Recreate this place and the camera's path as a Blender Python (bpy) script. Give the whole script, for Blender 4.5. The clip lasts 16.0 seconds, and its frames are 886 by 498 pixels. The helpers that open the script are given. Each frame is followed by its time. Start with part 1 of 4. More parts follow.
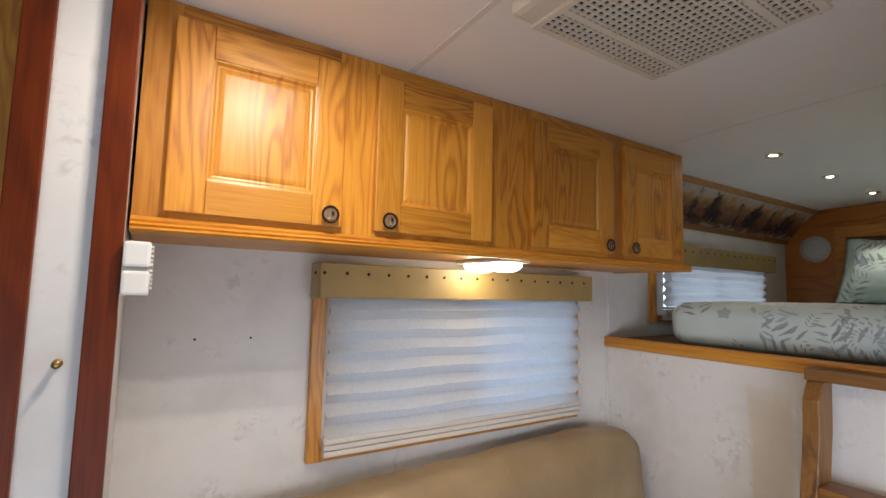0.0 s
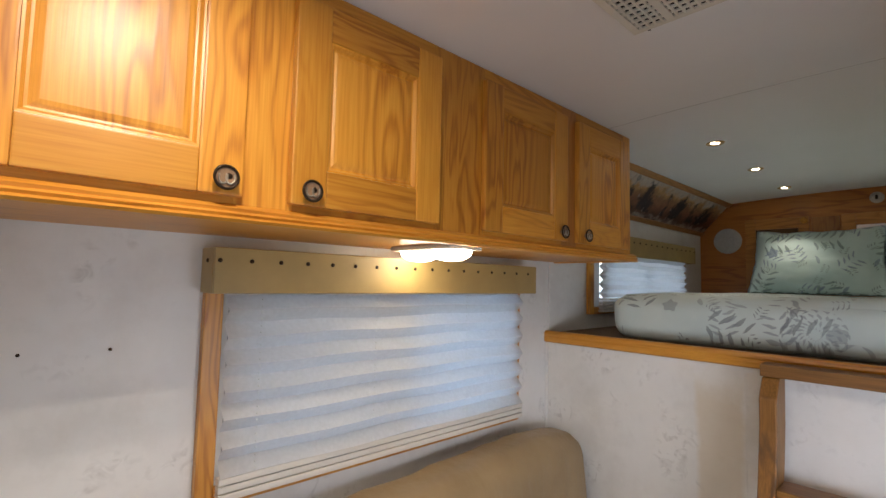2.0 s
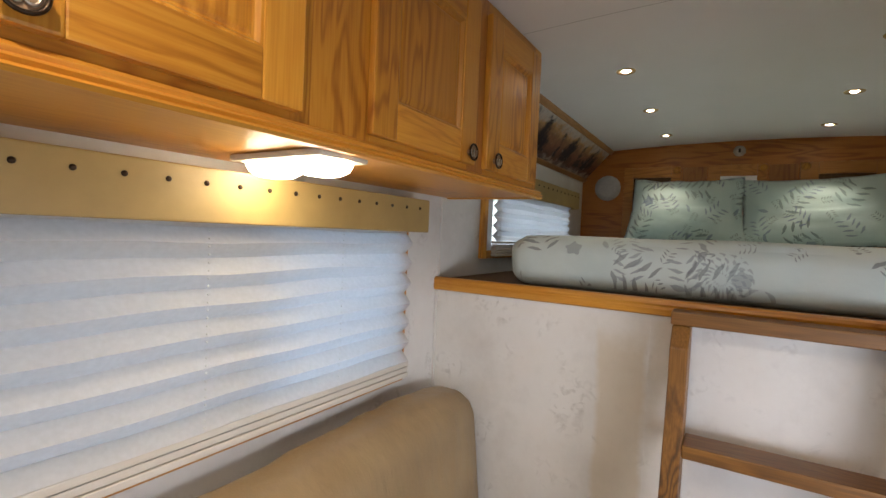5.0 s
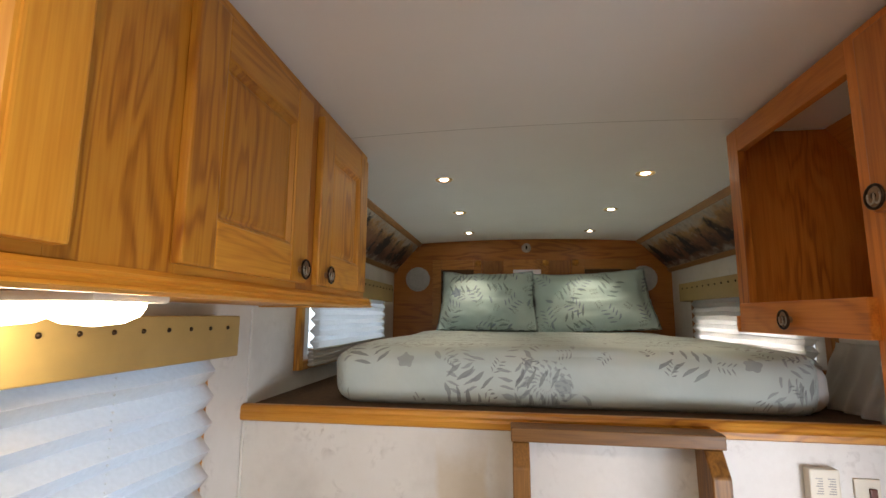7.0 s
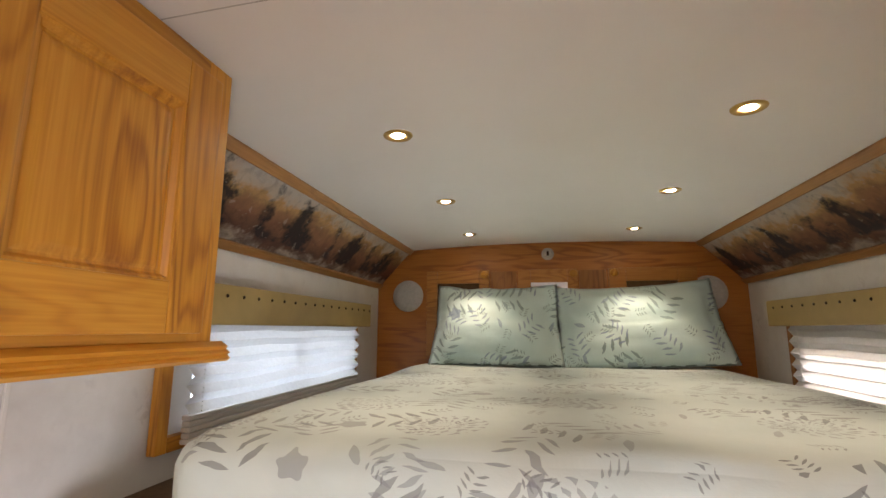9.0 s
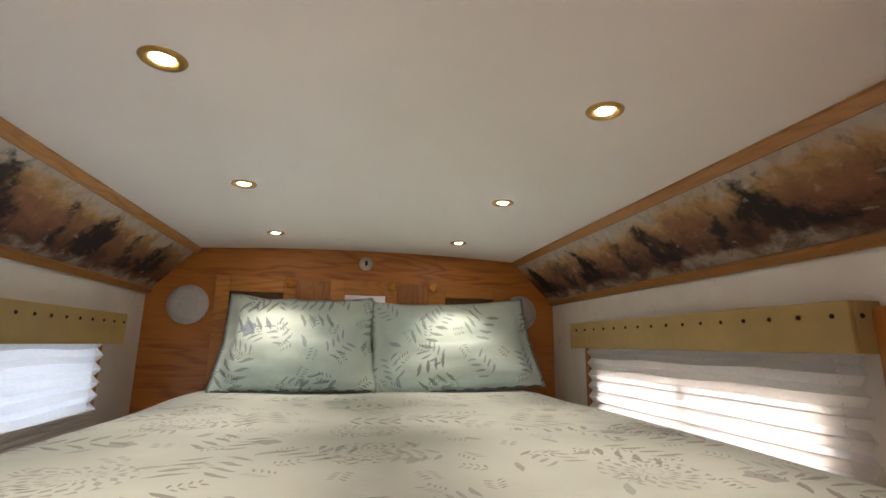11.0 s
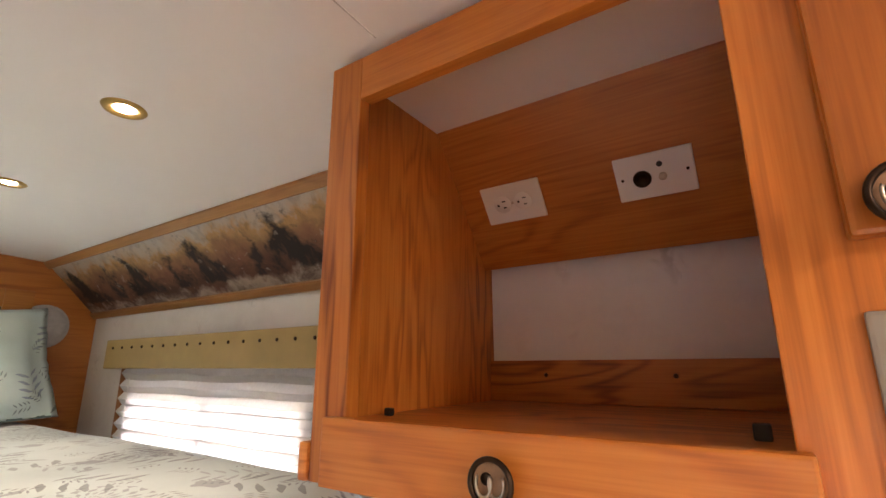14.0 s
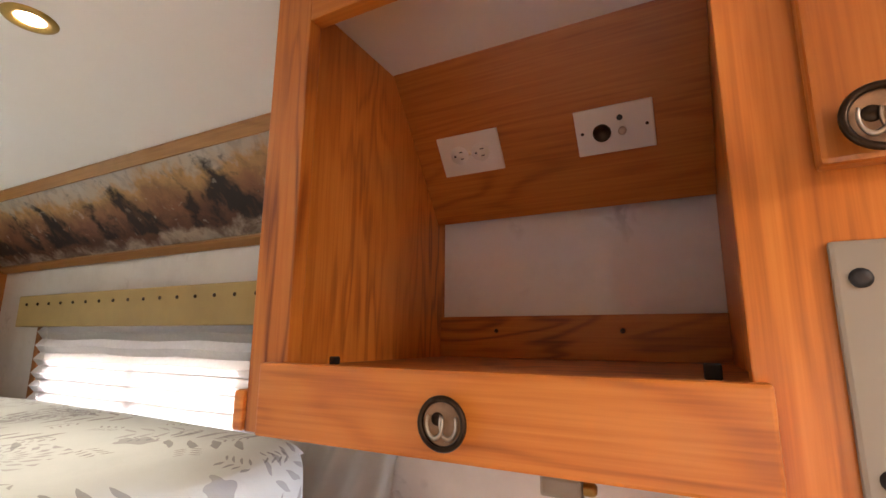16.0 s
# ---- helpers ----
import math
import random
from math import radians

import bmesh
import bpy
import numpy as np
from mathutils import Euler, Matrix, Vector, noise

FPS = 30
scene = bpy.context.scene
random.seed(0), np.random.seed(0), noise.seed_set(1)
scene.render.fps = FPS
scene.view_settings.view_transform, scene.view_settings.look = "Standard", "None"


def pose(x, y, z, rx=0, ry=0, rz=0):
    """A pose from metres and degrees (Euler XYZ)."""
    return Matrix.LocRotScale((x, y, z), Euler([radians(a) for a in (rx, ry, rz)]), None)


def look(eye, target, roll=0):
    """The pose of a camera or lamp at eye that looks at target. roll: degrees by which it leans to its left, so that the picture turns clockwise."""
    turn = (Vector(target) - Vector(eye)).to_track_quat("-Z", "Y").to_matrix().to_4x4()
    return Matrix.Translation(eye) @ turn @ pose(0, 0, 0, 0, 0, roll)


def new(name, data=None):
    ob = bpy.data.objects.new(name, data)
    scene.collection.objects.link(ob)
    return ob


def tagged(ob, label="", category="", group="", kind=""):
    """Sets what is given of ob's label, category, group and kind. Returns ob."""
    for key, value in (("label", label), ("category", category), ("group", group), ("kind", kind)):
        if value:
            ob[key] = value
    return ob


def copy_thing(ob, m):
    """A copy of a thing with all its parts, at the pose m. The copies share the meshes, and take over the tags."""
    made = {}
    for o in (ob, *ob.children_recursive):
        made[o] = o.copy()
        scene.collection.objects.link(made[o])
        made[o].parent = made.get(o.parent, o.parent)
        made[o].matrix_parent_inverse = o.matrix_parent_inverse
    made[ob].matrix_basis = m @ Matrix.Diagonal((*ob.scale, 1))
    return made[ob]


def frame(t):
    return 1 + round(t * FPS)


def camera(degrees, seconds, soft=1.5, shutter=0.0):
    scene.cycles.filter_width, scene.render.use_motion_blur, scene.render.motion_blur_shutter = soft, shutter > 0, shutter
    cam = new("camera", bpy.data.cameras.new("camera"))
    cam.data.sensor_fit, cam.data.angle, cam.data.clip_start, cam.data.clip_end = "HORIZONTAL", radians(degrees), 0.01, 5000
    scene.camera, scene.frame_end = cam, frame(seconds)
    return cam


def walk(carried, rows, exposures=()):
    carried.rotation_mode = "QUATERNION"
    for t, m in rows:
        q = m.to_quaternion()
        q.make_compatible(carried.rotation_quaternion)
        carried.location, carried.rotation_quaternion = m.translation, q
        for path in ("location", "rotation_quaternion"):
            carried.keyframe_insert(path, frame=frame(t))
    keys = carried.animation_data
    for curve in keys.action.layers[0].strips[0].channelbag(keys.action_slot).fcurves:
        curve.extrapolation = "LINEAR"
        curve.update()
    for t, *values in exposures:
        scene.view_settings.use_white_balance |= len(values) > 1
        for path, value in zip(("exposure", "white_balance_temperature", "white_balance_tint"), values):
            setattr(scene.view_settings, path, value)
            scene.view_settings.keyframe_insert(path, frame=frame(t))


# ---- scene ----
cam = camera(86.7, 16.0)
PATH = [
    (0, (0.109, 0.01, 1.495), (1.178, 1.691, 1.672), 1.4),
    (0.5, (0.136, 0.094, 1.511), (1.277, 1.726, 1.693), 1.4),
    (1, (0.179, 0.186, 1.516), (1.405, 1.758, 1.686), 1.3),
    (1.5, (0.207, 0.245, 1.51), (1.508, 1.756, 1.662), 1.3),
    (2, (0.214, 0.268, 1.502), (1.571, 1.731, 1.643), 1.3),
    (2.5, (0.215, 0.279, 1.507), (1.628, 1.688, 1.642), 1.4),
    (3, (0.204, 0.276, 1.515), (1.677, 1.625, 1.619), 1.8),
    (5.3, (0.482, 0.575, 1.462), (2.237, 1.532, 1.403), 2.5),
    (5.5, (0.475, 0.606, 1.484), (2.299, 1.425, 1.521), 2.2),
    (6, (0.469, 0.647, 1.532), (2.394, 1.15, 1.737), 1.5),
    (6.5, (0.48, 0.666, 1.548), (2.436, 0.995, 1.81), 0.9),
    (7, (0.56, 0.663, 1.575), (2.522, 0.935, 1.855), 0.4),
    (7.5, (0.774, 0.588, 1.598), (2.729, 0.894, 1.891), 0.5),
    (8, (1.009, 0.569, 1.637), (2.948, 0.943, 1.953), 0.2),
    (8.2, (1.078, 0.586, 1.643), (3.009, 0.987, 1.974), 0.1),
    (10.3, (1.571, 0.596, 1.668), (3.524, 0.748, 2.073), 0.9),
    (10.5, (1.587, 0.594, 1.677), (3.548, 0.604, 2.072), 0.7),
    (11, (1.599, 0.601, 1.672), (3.523, 0.222, 2.07), 0.8),
    (11.5, (1.604, 0.608, 1.661), (3.421, -0.121, 2.074), 0.8),
    (12, (1.586, 0.576, 1.659), (3.235, -0.472, 2.087), 0.6),
    (12.5, (1.515, 0.536, 1.661), (2.986, -0.746, 2.101), 0.3),
    (13, (1.45, 0.523, 1.66), (2.753, -0.925, 2.112), 0.0),
    (13.5, (1.435, 0.512, 1.662), (2.61, -1.039, 2.123), -0.2),
    (14, (1.467, 0.455, 1.665), (2.54, -1.16, 2.156), -0.1),
    (14.5, (1.496, 0.417, 1.668), (2.474, -1.248, 2.191), 0.0),
    (15, (1.494, 0.42, 1.691), (2.411, -1.278, 2.214), 0.2),
    (15.5, (1.489, 0.431, 1.689), (2.38, -1.296, 2.163), 0.3),
    (16, (1.492, 0.424, 1.637), (2.394, -1.321, 2.013), 0.5),
]
EXPOSURES = [(0.0, 0.78, 6300, 14), (3.0, 0.74, 6400, 13), (5.5, 1.0, 6600, 13), (7.0, 1.16, 6800, 13), (8.0, 1.72, 7200, 17), (10.5, 1.86, 6950, 21), (12.5, 2.0, 6700, 22), (13.5, 2.15, 6650, 24), (14.5, 2.5, 6800, 25), (16.0, 2.5, 6750, 25)]
walk(cam, [(t, look(eye, target, roll)) for t, eye, target, roll in PATH], EXPOSURES)

# ---- world and light ----
world = bpy.data.worlds.new("world")
scene.world = world
world.use_nodes = True
wt = world.node_tree
sky = wt.nodes.new("ShaderNodeTexSky")
sky.sky_type, sky.sun_disc = "NISHITA", False
sky.sun_elevation, sky.sun_rotation = radians(17), radians(170)
wt.links.new(sky.outputs[0], wt.nodes["Background"].inputs[0])
wt.nodes["Background"].inputs[1].default_value = 0.15

sun_data = bpy.data.lights.new("sun", "SUN")
sun_data.energy, sun_data.angle, sun_data.color = 0.75, radians(0.5), (1.0, 0.97, 0.93)
sun = new("sun", sun_data)
sun.matrix_world = look((1.6, -8, 3.9), (2.9, -0.42, 1.5))


def area_lamp(name, eye, target, sx, sy, power, colour):
    d = bpy.data.lights.new(name, "AREA")
    d.shape, d.size, d.size_y, d.energy, d.color = "RECTANGLE", sx, sy, power, colour
    o = new(name, d)
    o.matrix_world = look(eye, target)
    return o


area_lamp("daylight_lounge_window", (1.43, 1.545, 1.23), (1.43, 0, 1.23), 0.52, 0.44, 0.58, (0.50, 0.72, 1.0))
area_lamp("daylight_lounge_window_screened", (0.88, 1.545, 1.23), (0.88, 0, 1.23), 0.52, 0.44, 0.22, (0.80, 0.86, 1.0))
area_lamp("daylight_bunk_window_a", (2.93, 1.66, 1.53), (2.93, 0, 1.53), 1.0, 0.24, 0.85, (0.72, 0.87, 1.0))
area_lamp("daylight_bunk_window_b", (2.9, -0.62, 1.5), (2.9, 1, 1.5), 0.95, 0.2, 0.12, (0.92, 0.96, 1.0))
# added cool fill just inside the right wall; no door opening stands behind it
area_lamp("daylight_entry_door", (-0.25, -0.40, 1.05), (0.85, 0.40, 2.4), 0.6, 1.3, 7.0, (0.72, 0.86, 1.0))
# added fill in an invented low opening, brightens bunk wall and sofa
area_lamp("daylight_galley_window", (1.05, -0.412, 1.02), (1.95, 0.75, 1.15), 0.6, 0.28, 4.5, (0.86, 0.92, 1.0))
WARM = (1.0, 0.80, 0.56)


# ---- materials ----
def mat(name):
    m = bpy.data.materials.new(name)
    m.use_nodes = True
    nt = m.node_tree
    return m, nt, nt.nodes["Principled BSDF"]


def nd(nt, kind, **sets):
    n = nt.nodes.new(kind)
    for k, v in sets.items():
        if k in n.inputs:
            n.inputs[k].default_value = v
    return n


def ramp(nt, fac, stops):
    r = nt.nodes.new("ShaderNodeValToRGB")
    els = r.color_ramp.elements
    els[0].position, els[0].color = stops[0][0], (*stops[0][1], 1)
    els[1].position, els[1].color = stops[-1][0], (*stops[-1][1], 1)
    for p, c in stops[1:-1]:
        els.new(p).color = (*c, 1)
    nt.links.new(fac, r.inputs[0])
    return r.outputs[0]


def math_node(nt, op, a, b=None):
    n = nt.nodes.new("ShaderNodeMath")
    n.operation = op
    for i, v in enumerate((a, b)):
        if v is None:
            continue
        if isinstance(v, (int, float)):
            n.inputs[i].default_value = v
        else:
            nt.links.new(v, n.inputs[i])
    return n.outputs[0]


def mix_colour(nt, fac, a, b, blend="MIX"):
    n = nt.nodes.new("ShaderNodeMix")
    n.data_type, n.blend_type = "RGBA", blend
    for sock, v in ((n.inputs[0], fac), (n.inputs[6], a), (n.inputs[7], b)):
        if isinstance(v, (int, float)):
            sock.default_value = v
        elif isinstance(v, tuple):
            sock.default_value = (*v, 1)
        else:
            nt.links.new(v, sock)
    return n.outputs[2]


def coords(nt, scale, shift_random=True, out="Object"):
    tc = nt.nodes.new("ShaderNodeTexCoord")
    mp = nt.nodes.new("ShaderNodeMapping")
    mp.inputs["Scale"].default_value = scale
    nt.links.new(tc.outputs[out], mp.inputs[0])
    if shift_random:
        oi = nt.nodes.new("ShaderNodeObjectInfo")
        mul = nt.nodes.new("ShaderNodeVectorMath")
        mul.operation = "SCALE"
        mul.inputs[0].default_value = (3.1, 5.7, 4.3)
        nt.links.new(oi.outputs["Random"], mul.inputs["Scale"])
        nt.links.new(mul.outputs[0], mp.inputs["Location"])
    return mp.outputs[0]


def bump(nt, bsdf, height, strength, distance=0.002):
    b = nt.nodes.new("ShaderNodeBump")
    b.inputs["Strength"].default_value, b.inputs["Distance"].default_value = strength, distance
    nt.links.new(height, b.inputs["Height"])
    nt.links.new(b.outputs[0], bsdf.inputs["Normal"])


def wood(name, axis, dark, mid, light, rough=0.4, figure=0.8, coat=0.14, crown=False):
    """Sawn timber whose grain runs along an axis: cathedral figure, pores and a slow change of tone."""
    m, nt, bs = mat(name)
    s = [9.0, 9.0, 9.0]
    s["xyz".index(axis)] = 1.4
    v = coords(nt, s)
    n1 = nd(nt, "ShaderNodeTexNoise", Scale=0.8, Detail=3.0, Roughness=0.5, Distortion=0.35)
    nt.links.new(v, n1.inputs["Vector"])
    bands = math_node(nt, "MULTIPLY", n1.outputs[0], 20.0 * figure)
    bands = math_node(nt, "MULTIPLY", math_node(nt, "ADD", math_node(nt, "SINE", math_node(nt, "MULTIPLY", bands, 6.283)), 1.0), 0.5)
    bands = math_node(nt, "POWER", bands, 2.2)
    s2 = [260.0] * 3
    s2["xyz".index(axis)] = 7.0
    n2 = nd(nt, "ShaderNodeTexNoise", Scale=1.0, Detail=2.0)
    nt.links.new(coords(nt, s2), n2.inputs["Vector"])
    n3 = nd(nt, "ShaderNodeTexNoise", Scale=0.35, Detail=1.0)
    nt.links.new(v, n3.inputs["Vector"])
    pores = math_node(nt, "MULTIPLY", n2.outputs[0], 0.55)
    n4 = nd(nt, "ShaderNodeTexNoise", Scale=0.6, Detail=1.0)
    nt.links.new(coords(nt, [k * 0.7 for k in s]), n4.inputs["Vector"])
    zone = ramp(nt, n4.outputs[0], [(0.40, (0.12, 0.12, 0.12)), (0.62, (1, 1, 1))])
    if crown:
        # plain-sawn board: long pointed rings round a heart line
        gen = nt.nodes.new("ShaderNodeTexCoord")
        at = nt.nodes.new("ShaderNodeSeparateXYZ")
        nt.links.new(gen.outputs["Generated"], at.inputs[0])
        heart = nt.nodes.new("ShaderNodeObjectInfo")
        xx = math_node(nt, "SUBTRACT", at.outputs[0], math_node(nt, "ADD", math_node(nt, "MULTIPLY", heart.outputs["Random"], 0.45), 0.25))
        zz = math_node(nt, "MULTIPLY", math_node(nt, "SUBTRACT", at.outputs[2], 0.30), 0.22)
        away = math_node(nt, "SQRT", math_node(nt, "ADD", math_node(nt, "MULTIPLY", xx, xx), math_node(nt, "MULTIPLY", zz, zz)))
        rings = math_node(nt, "ADD", math_node(nt, "MULTIPLY", away, 10.0), math_node(nt, "MULTIPLY", n1.outputs[0], 9.0))
        bands = math_node(nt, "MULTIPLY", math_node(nt, "ADD", math_node(nt, "SINE", math_node(nt, "MULTIPLY", rings, 6.283)), 1.0), 0.5)
        bands = math_node(nt, "POWER", bands, 1.8)
        zone = ramp(nt, math_node(nt, "ABSOLUTE", xx), [(0.12, (1.0, 1.0, 1.0)), (0.42, (0.18, 0.18, 0.18))])
    f = math_node(nt, "ADD", math_node(nt, "MULTIPLY", math_node(nt, "MULTIPLY", bands, zone), 0.42), pores)
    f = math_node(nt, "ADD", f, math_node(nt, "MULTIPLY", n3.outputs[0], 0.25))
    c = ramp(nt, f, [(0.22, light), (0.5, mid), (0.95, dark)])
    board = nt.nodes.new("ShaderNodeObjectInfo")
    tone = ramp(nt, board.outputs["Random"], [(0.0, (0.80, 0.77, 0.72)), (0.5, (0.97, 0.96, 0.95)), (1.0, (1.12, 1.12, 1.14))])
    nt.links.new(mix_colour(nt, 1.0, c, tone, "MULTIPLY"), bs.inputs["Base Color"])
    bs.inputs["Roughness"].default_value = rough
    bs.inputs["Coat Weight"].default_value = coat
    bs.inputs["Coat Roughness"].default_value = 0.36
    bump(nt, bs, f, 0.3, 0.001)
    return m


OAKC = ((0.33, 0.108, 0.009), (0.555, 0.233, 0.023), (0.665, 0.325, 0.043))
OAK = {a: wood("honey_oak_" + a, a, *OAKC) for a in "xyz"}
OAK["panel"] = wood("honey_oak_panel", "z", *OAKC, crown=True)
RED = ((0.22, 0.070, 0.012), (0.39, 0.15, 0.028), (0.47, 0.20, 0.042))
REDOAK = {a: wood("red_oak_" + a, a, *RED) for a in "xyz"}
VENEER = wood("red_oak_veneer", "y", (0.25, 0.072, 0.009), (0.42, 0.142, 0.020), (0.50, 0.19, 0.032), figure=0.45)
OAKT = wood("brown_oak_trim", "x", (0.20, 0.08, 0.018), (0.36, 0.165, 0.045), (0.44, 0.215, 0.065))
WALNUT = {a: wood("stained_pine_" + a, a, (0.045, 0.018, 0.004), (0.17, 0.070, 0.010), (0.29, 0.132, 0.024), 0.5) for a in "xyz"}
MAHOG = wood("mahogany_trim", "z", (0.06, 0.009, 0.002), (0.12, 0.020, 0.003), (0.16, 0.030, 0.005), 0.42, 0.5, 0.0)
MAHOG.node_tree.nodes["Principled BSDF"].inputs["Specular IOR Level"].default_value = 0.2


def painted(name, base, rough=0.6, var=0.06, scale=6.0, grain=0.05, metal=0.0, size=200.0):
    """A plain coat with faint clouds and fine relief."""
    m, nt, bs = mat(name)
    v = coords(nt, (1, 1, 1))
    n = nd(nt, "ShaderNodeTexNoise", Scale=scale, Detail=5.0, Roughness=0.6)
    nt.links.new(v, n.inputs["Vector"])
    lo = tuple(c * (1 - var) for c in base)
    hi = tuple(min(1, c * (1 + var)) for c in base)
    nt.links.new(ramp(nt, n.outputs[0], [(0.3, lo), (0.7, hi)]), bs.inputs["Base Color"])
    bs.inputs["Roughness"].default_value, bs.inputs["Metallic"].default_value = rough, metal
    n2 = nd(nt, "ShaderNodeTexNoise", Scale=size, Detail=2.0)
    nt.links.new(v, n2.inputs["Vector"])
    bump(nt, bs, n2.outputs[0], grain, 0.001)
    return m


def wallpaper():
    """Off-white vinyl wallboard with a washed, sparse sprig print and rub marks."""
    m, nt, bs = mat("vinyl_wallboard")
    v = coords(nt, (1, 1, 1), False)
    n = nd(nt, "ShaderNodeTexNoise", Scale=3.5, Detail=6.0, Roughness=0.65)
    nt.links.new(v, n.inputs["Vector"])
    base = ramp(nt, n.outputs[0], [(0.3, (0.60, 0.585, 0.56)), (0.5, (0.70, 0.69, 0.67)), (0.75, (0.75, 0.745, 0.73))])
    big = nd(nt, "ShaderNodeTexNoise", Scale=7.0, Detail=2.0)
    nt.links.new(v, big.inputs["Vector"])
    fine = nd(nt, "ShaderNodeTexNoise", Scale=30.0, Detail=3.0, Distortion=1.2)
    nt.links.new(v, fine.inputs["Vector"])
    zone = ramp(nt, big.outputs[0], [(0.56, (0, 0, 0)), (0.66, (1, 1, 1))])
    mark = ramp(nt, fine.outputs[0], [(0.50, (0, 0, 0)), (0.70, (1, 1, 1))])
    f = math_node(nt, "MULTIPLY", math_node(nt, "MULTIPLY", zone, mark), 0.5)
    c = mix_colour(nt, f, base, (0.36, 0.34, 0.32))
    st = nd(nt, "ShaderNodeTexNoise", Scale=1.7, Detail=3.0)
    nt.links.new(coords(nt, (1.5, 1.5, 0.35), False), st.inputs["Vector"])
    stain = math_node(nt, "MULTIPLY", ramp(nt, st.outputs[0], [(0.55, (0, 0, 0)), (0.70, (1, 1, 1))]), 0.38)
    c = mix_colour(nt, stain, c, (0.55, 0.47, 0.36))
    # damp mark on the board under the bunk
    pos = nt.nodes.new("ShaderNodeSeparateXYZ")
    nt.links.new(v, pos.inputs[0])
    edge = math_node(nt, "MULTIPLY", math_node(nt, "SUBTRACT", n.outputs[0], 0.5), 0.35)
    across = math_node(nt, "ADD", math_node(nt, "DIVIDE", math_node(nt, "ABSOLUTE", math_node(nt, "SUBTRACT", pos.outputs[1], 0.80)), 0.075), math_node(nt, "MULTIPLY", edge, 2.0))
    up = math_node(nt, "ADD", math_node(nt, "DIVIDE", math_node(nt, "ABSOLUTE", math_node(nt, "SUBTRACT", pos.outputs[2], 0.85)), 0.36), edge)
    near = math_node(nt, "DIVIDE", math_node(nt, "ABSOLUTE", math_node(nt, "SUBTRACT", pos.outputs[0], 1.97)), 0.04)
    far = math_node(nt, "MAXIMUM", math_node(nt, "MAXIMUM", across, up), near)
    damp = ramp(nt, far, [(0.75, (0.5, 0.5, 0.5)), (1.0, (0, 0, 0))])
    c = mix_colour(nt, damp, c, (0.58, 0.47, 0.31))
    nt.links.new(c, bs.inputs["Base Color"])
    bs.inputs["Roughness"].default_value = 0.45
    bump(nt, bs, fine.outputs[0], 0.06, 0.001)
    return m


def fabric(name, ground, print_a, print_b, tint, wreaths=0.14):
    """Cotton with a printed pattern of leafy branches, fern wreaths, sprigs and small flowers, laid out on the cloth's own UV."""
    m, nt, bs = mat(name)
    flat = coords(nt, (1, 1, 1), False, "UV")
    warp = nd(nt, "ShaderNodeTexNoise", Scale=16.0, Detail=2.0)
    nt.links.new(flat, warp.inputs["Vector"])
    drift = nt.nodes.new("ShaderNodeVectorMath")
    drift.operation = "MULTIPLY_ADD"
    drift.inputs[1].default_value = (0.026, 0.026, 0.0)
    nt.links.new(warp.outputs["Color"], drift.inputs[0])
    nt.links.new(flat, drift.inputs[2])
    uv = drift.outputs[0]
    noise_uv = nd(nt, "ShaderNodeTexNoise", Scale=5.0, Detail=4.0)
    nt.links.new(uv, noise_uv.inputs["Vector"])
    col = ramp(nt, noise_uv.outputs[0], [(0.35, ground), (0.65, tint)])

    def layer(vscale, shift, kind, a, b, keep):
        mp = nt.nodes.new("ShaderNodeMapping")
        mp.inputs["Location"].default_value = shift
        nt.links.new(uv, mp.inputs[0])
        vo = nt.nodes.new("ShaderNodeTexVoronoi")
        vo.voronoi_dimensions = "2D"
        vo.inputs["Scale"].default_value = vscale
        vo.inputs["Randomness"].default_value = 0.7
        nt.links.new(mp.outputs[0], vo.inputs["Vector"])
        sub = nt.nodes.new("ShaderNodeVectorMath")
        sub.operation = "SUBTRACT"
        nt.links.new(mp.outputs[0], sub.inputs[0])
        nt.links.new(vo.outputs["Position"], sub.inputs[1])
        sep = nt.nodes.new("ShaderNodeSeparateColor")
        nt.links.new(vo.outputs["Color"], sep.inputs[0])
        rot = nt.nodes.new("ShaderNodeVectorRotate")
        rot.rotation_type = "Z_AXIS"
        nt.links.new(sub.outputs[0], rot.inputs["Vector"])
        nt.links.new(math_node(nt, "MULTIPLY", sep.outputs[0], 6.28), rot.inputs["Angle"])
        xyz = nt.nodes.new("ShaderNodeSeparateXYZ")
        nt.links.new(rot.outputs[0], xyz.inputs[0])
        x, y = xyz.outputs[0], math_node(nt, "ABSOLUTE", xyz.outputs[1])
        along = math_node(nt, "DIVIDE", x, a)
        along2 = math_node(nt, "MULTIPLY", along, along)
        lens = math_node(nt, "MULTIPLY", math_node(nt, "SUBTRACT", 1.0, along2), b)
        if kind == "leaf":
            f = math_node(nt, "LESS_THAN", y, lens)
        elif kind == "branch":
            pitch, thick = a * 0.46, a * 0.095
            slant = math_node(nt, "SUBTRACT", x, math_node(nt, "MULTIPLY", y, 0.55))
            cell = math_node(nt, "MULTIPLY", math_node(nt, "SUBTRACT", math_node(nt, "FRACT", math_node(nt, "DIVIDE", slant, pitch)), 0.5), pitch / thick)
            reach = math_node(nt, "DIVIDE", math_node(nt, "SUBTRACT", y, b * 0.56), b * 0.44)
            blade = math_node(nt, "LESS_THAN", math_node(nt, "ADD", math_node(nt, "ABSOLUTE", cell), math_node(nt, "MULTIPLY", reach, reach)), 1.0)
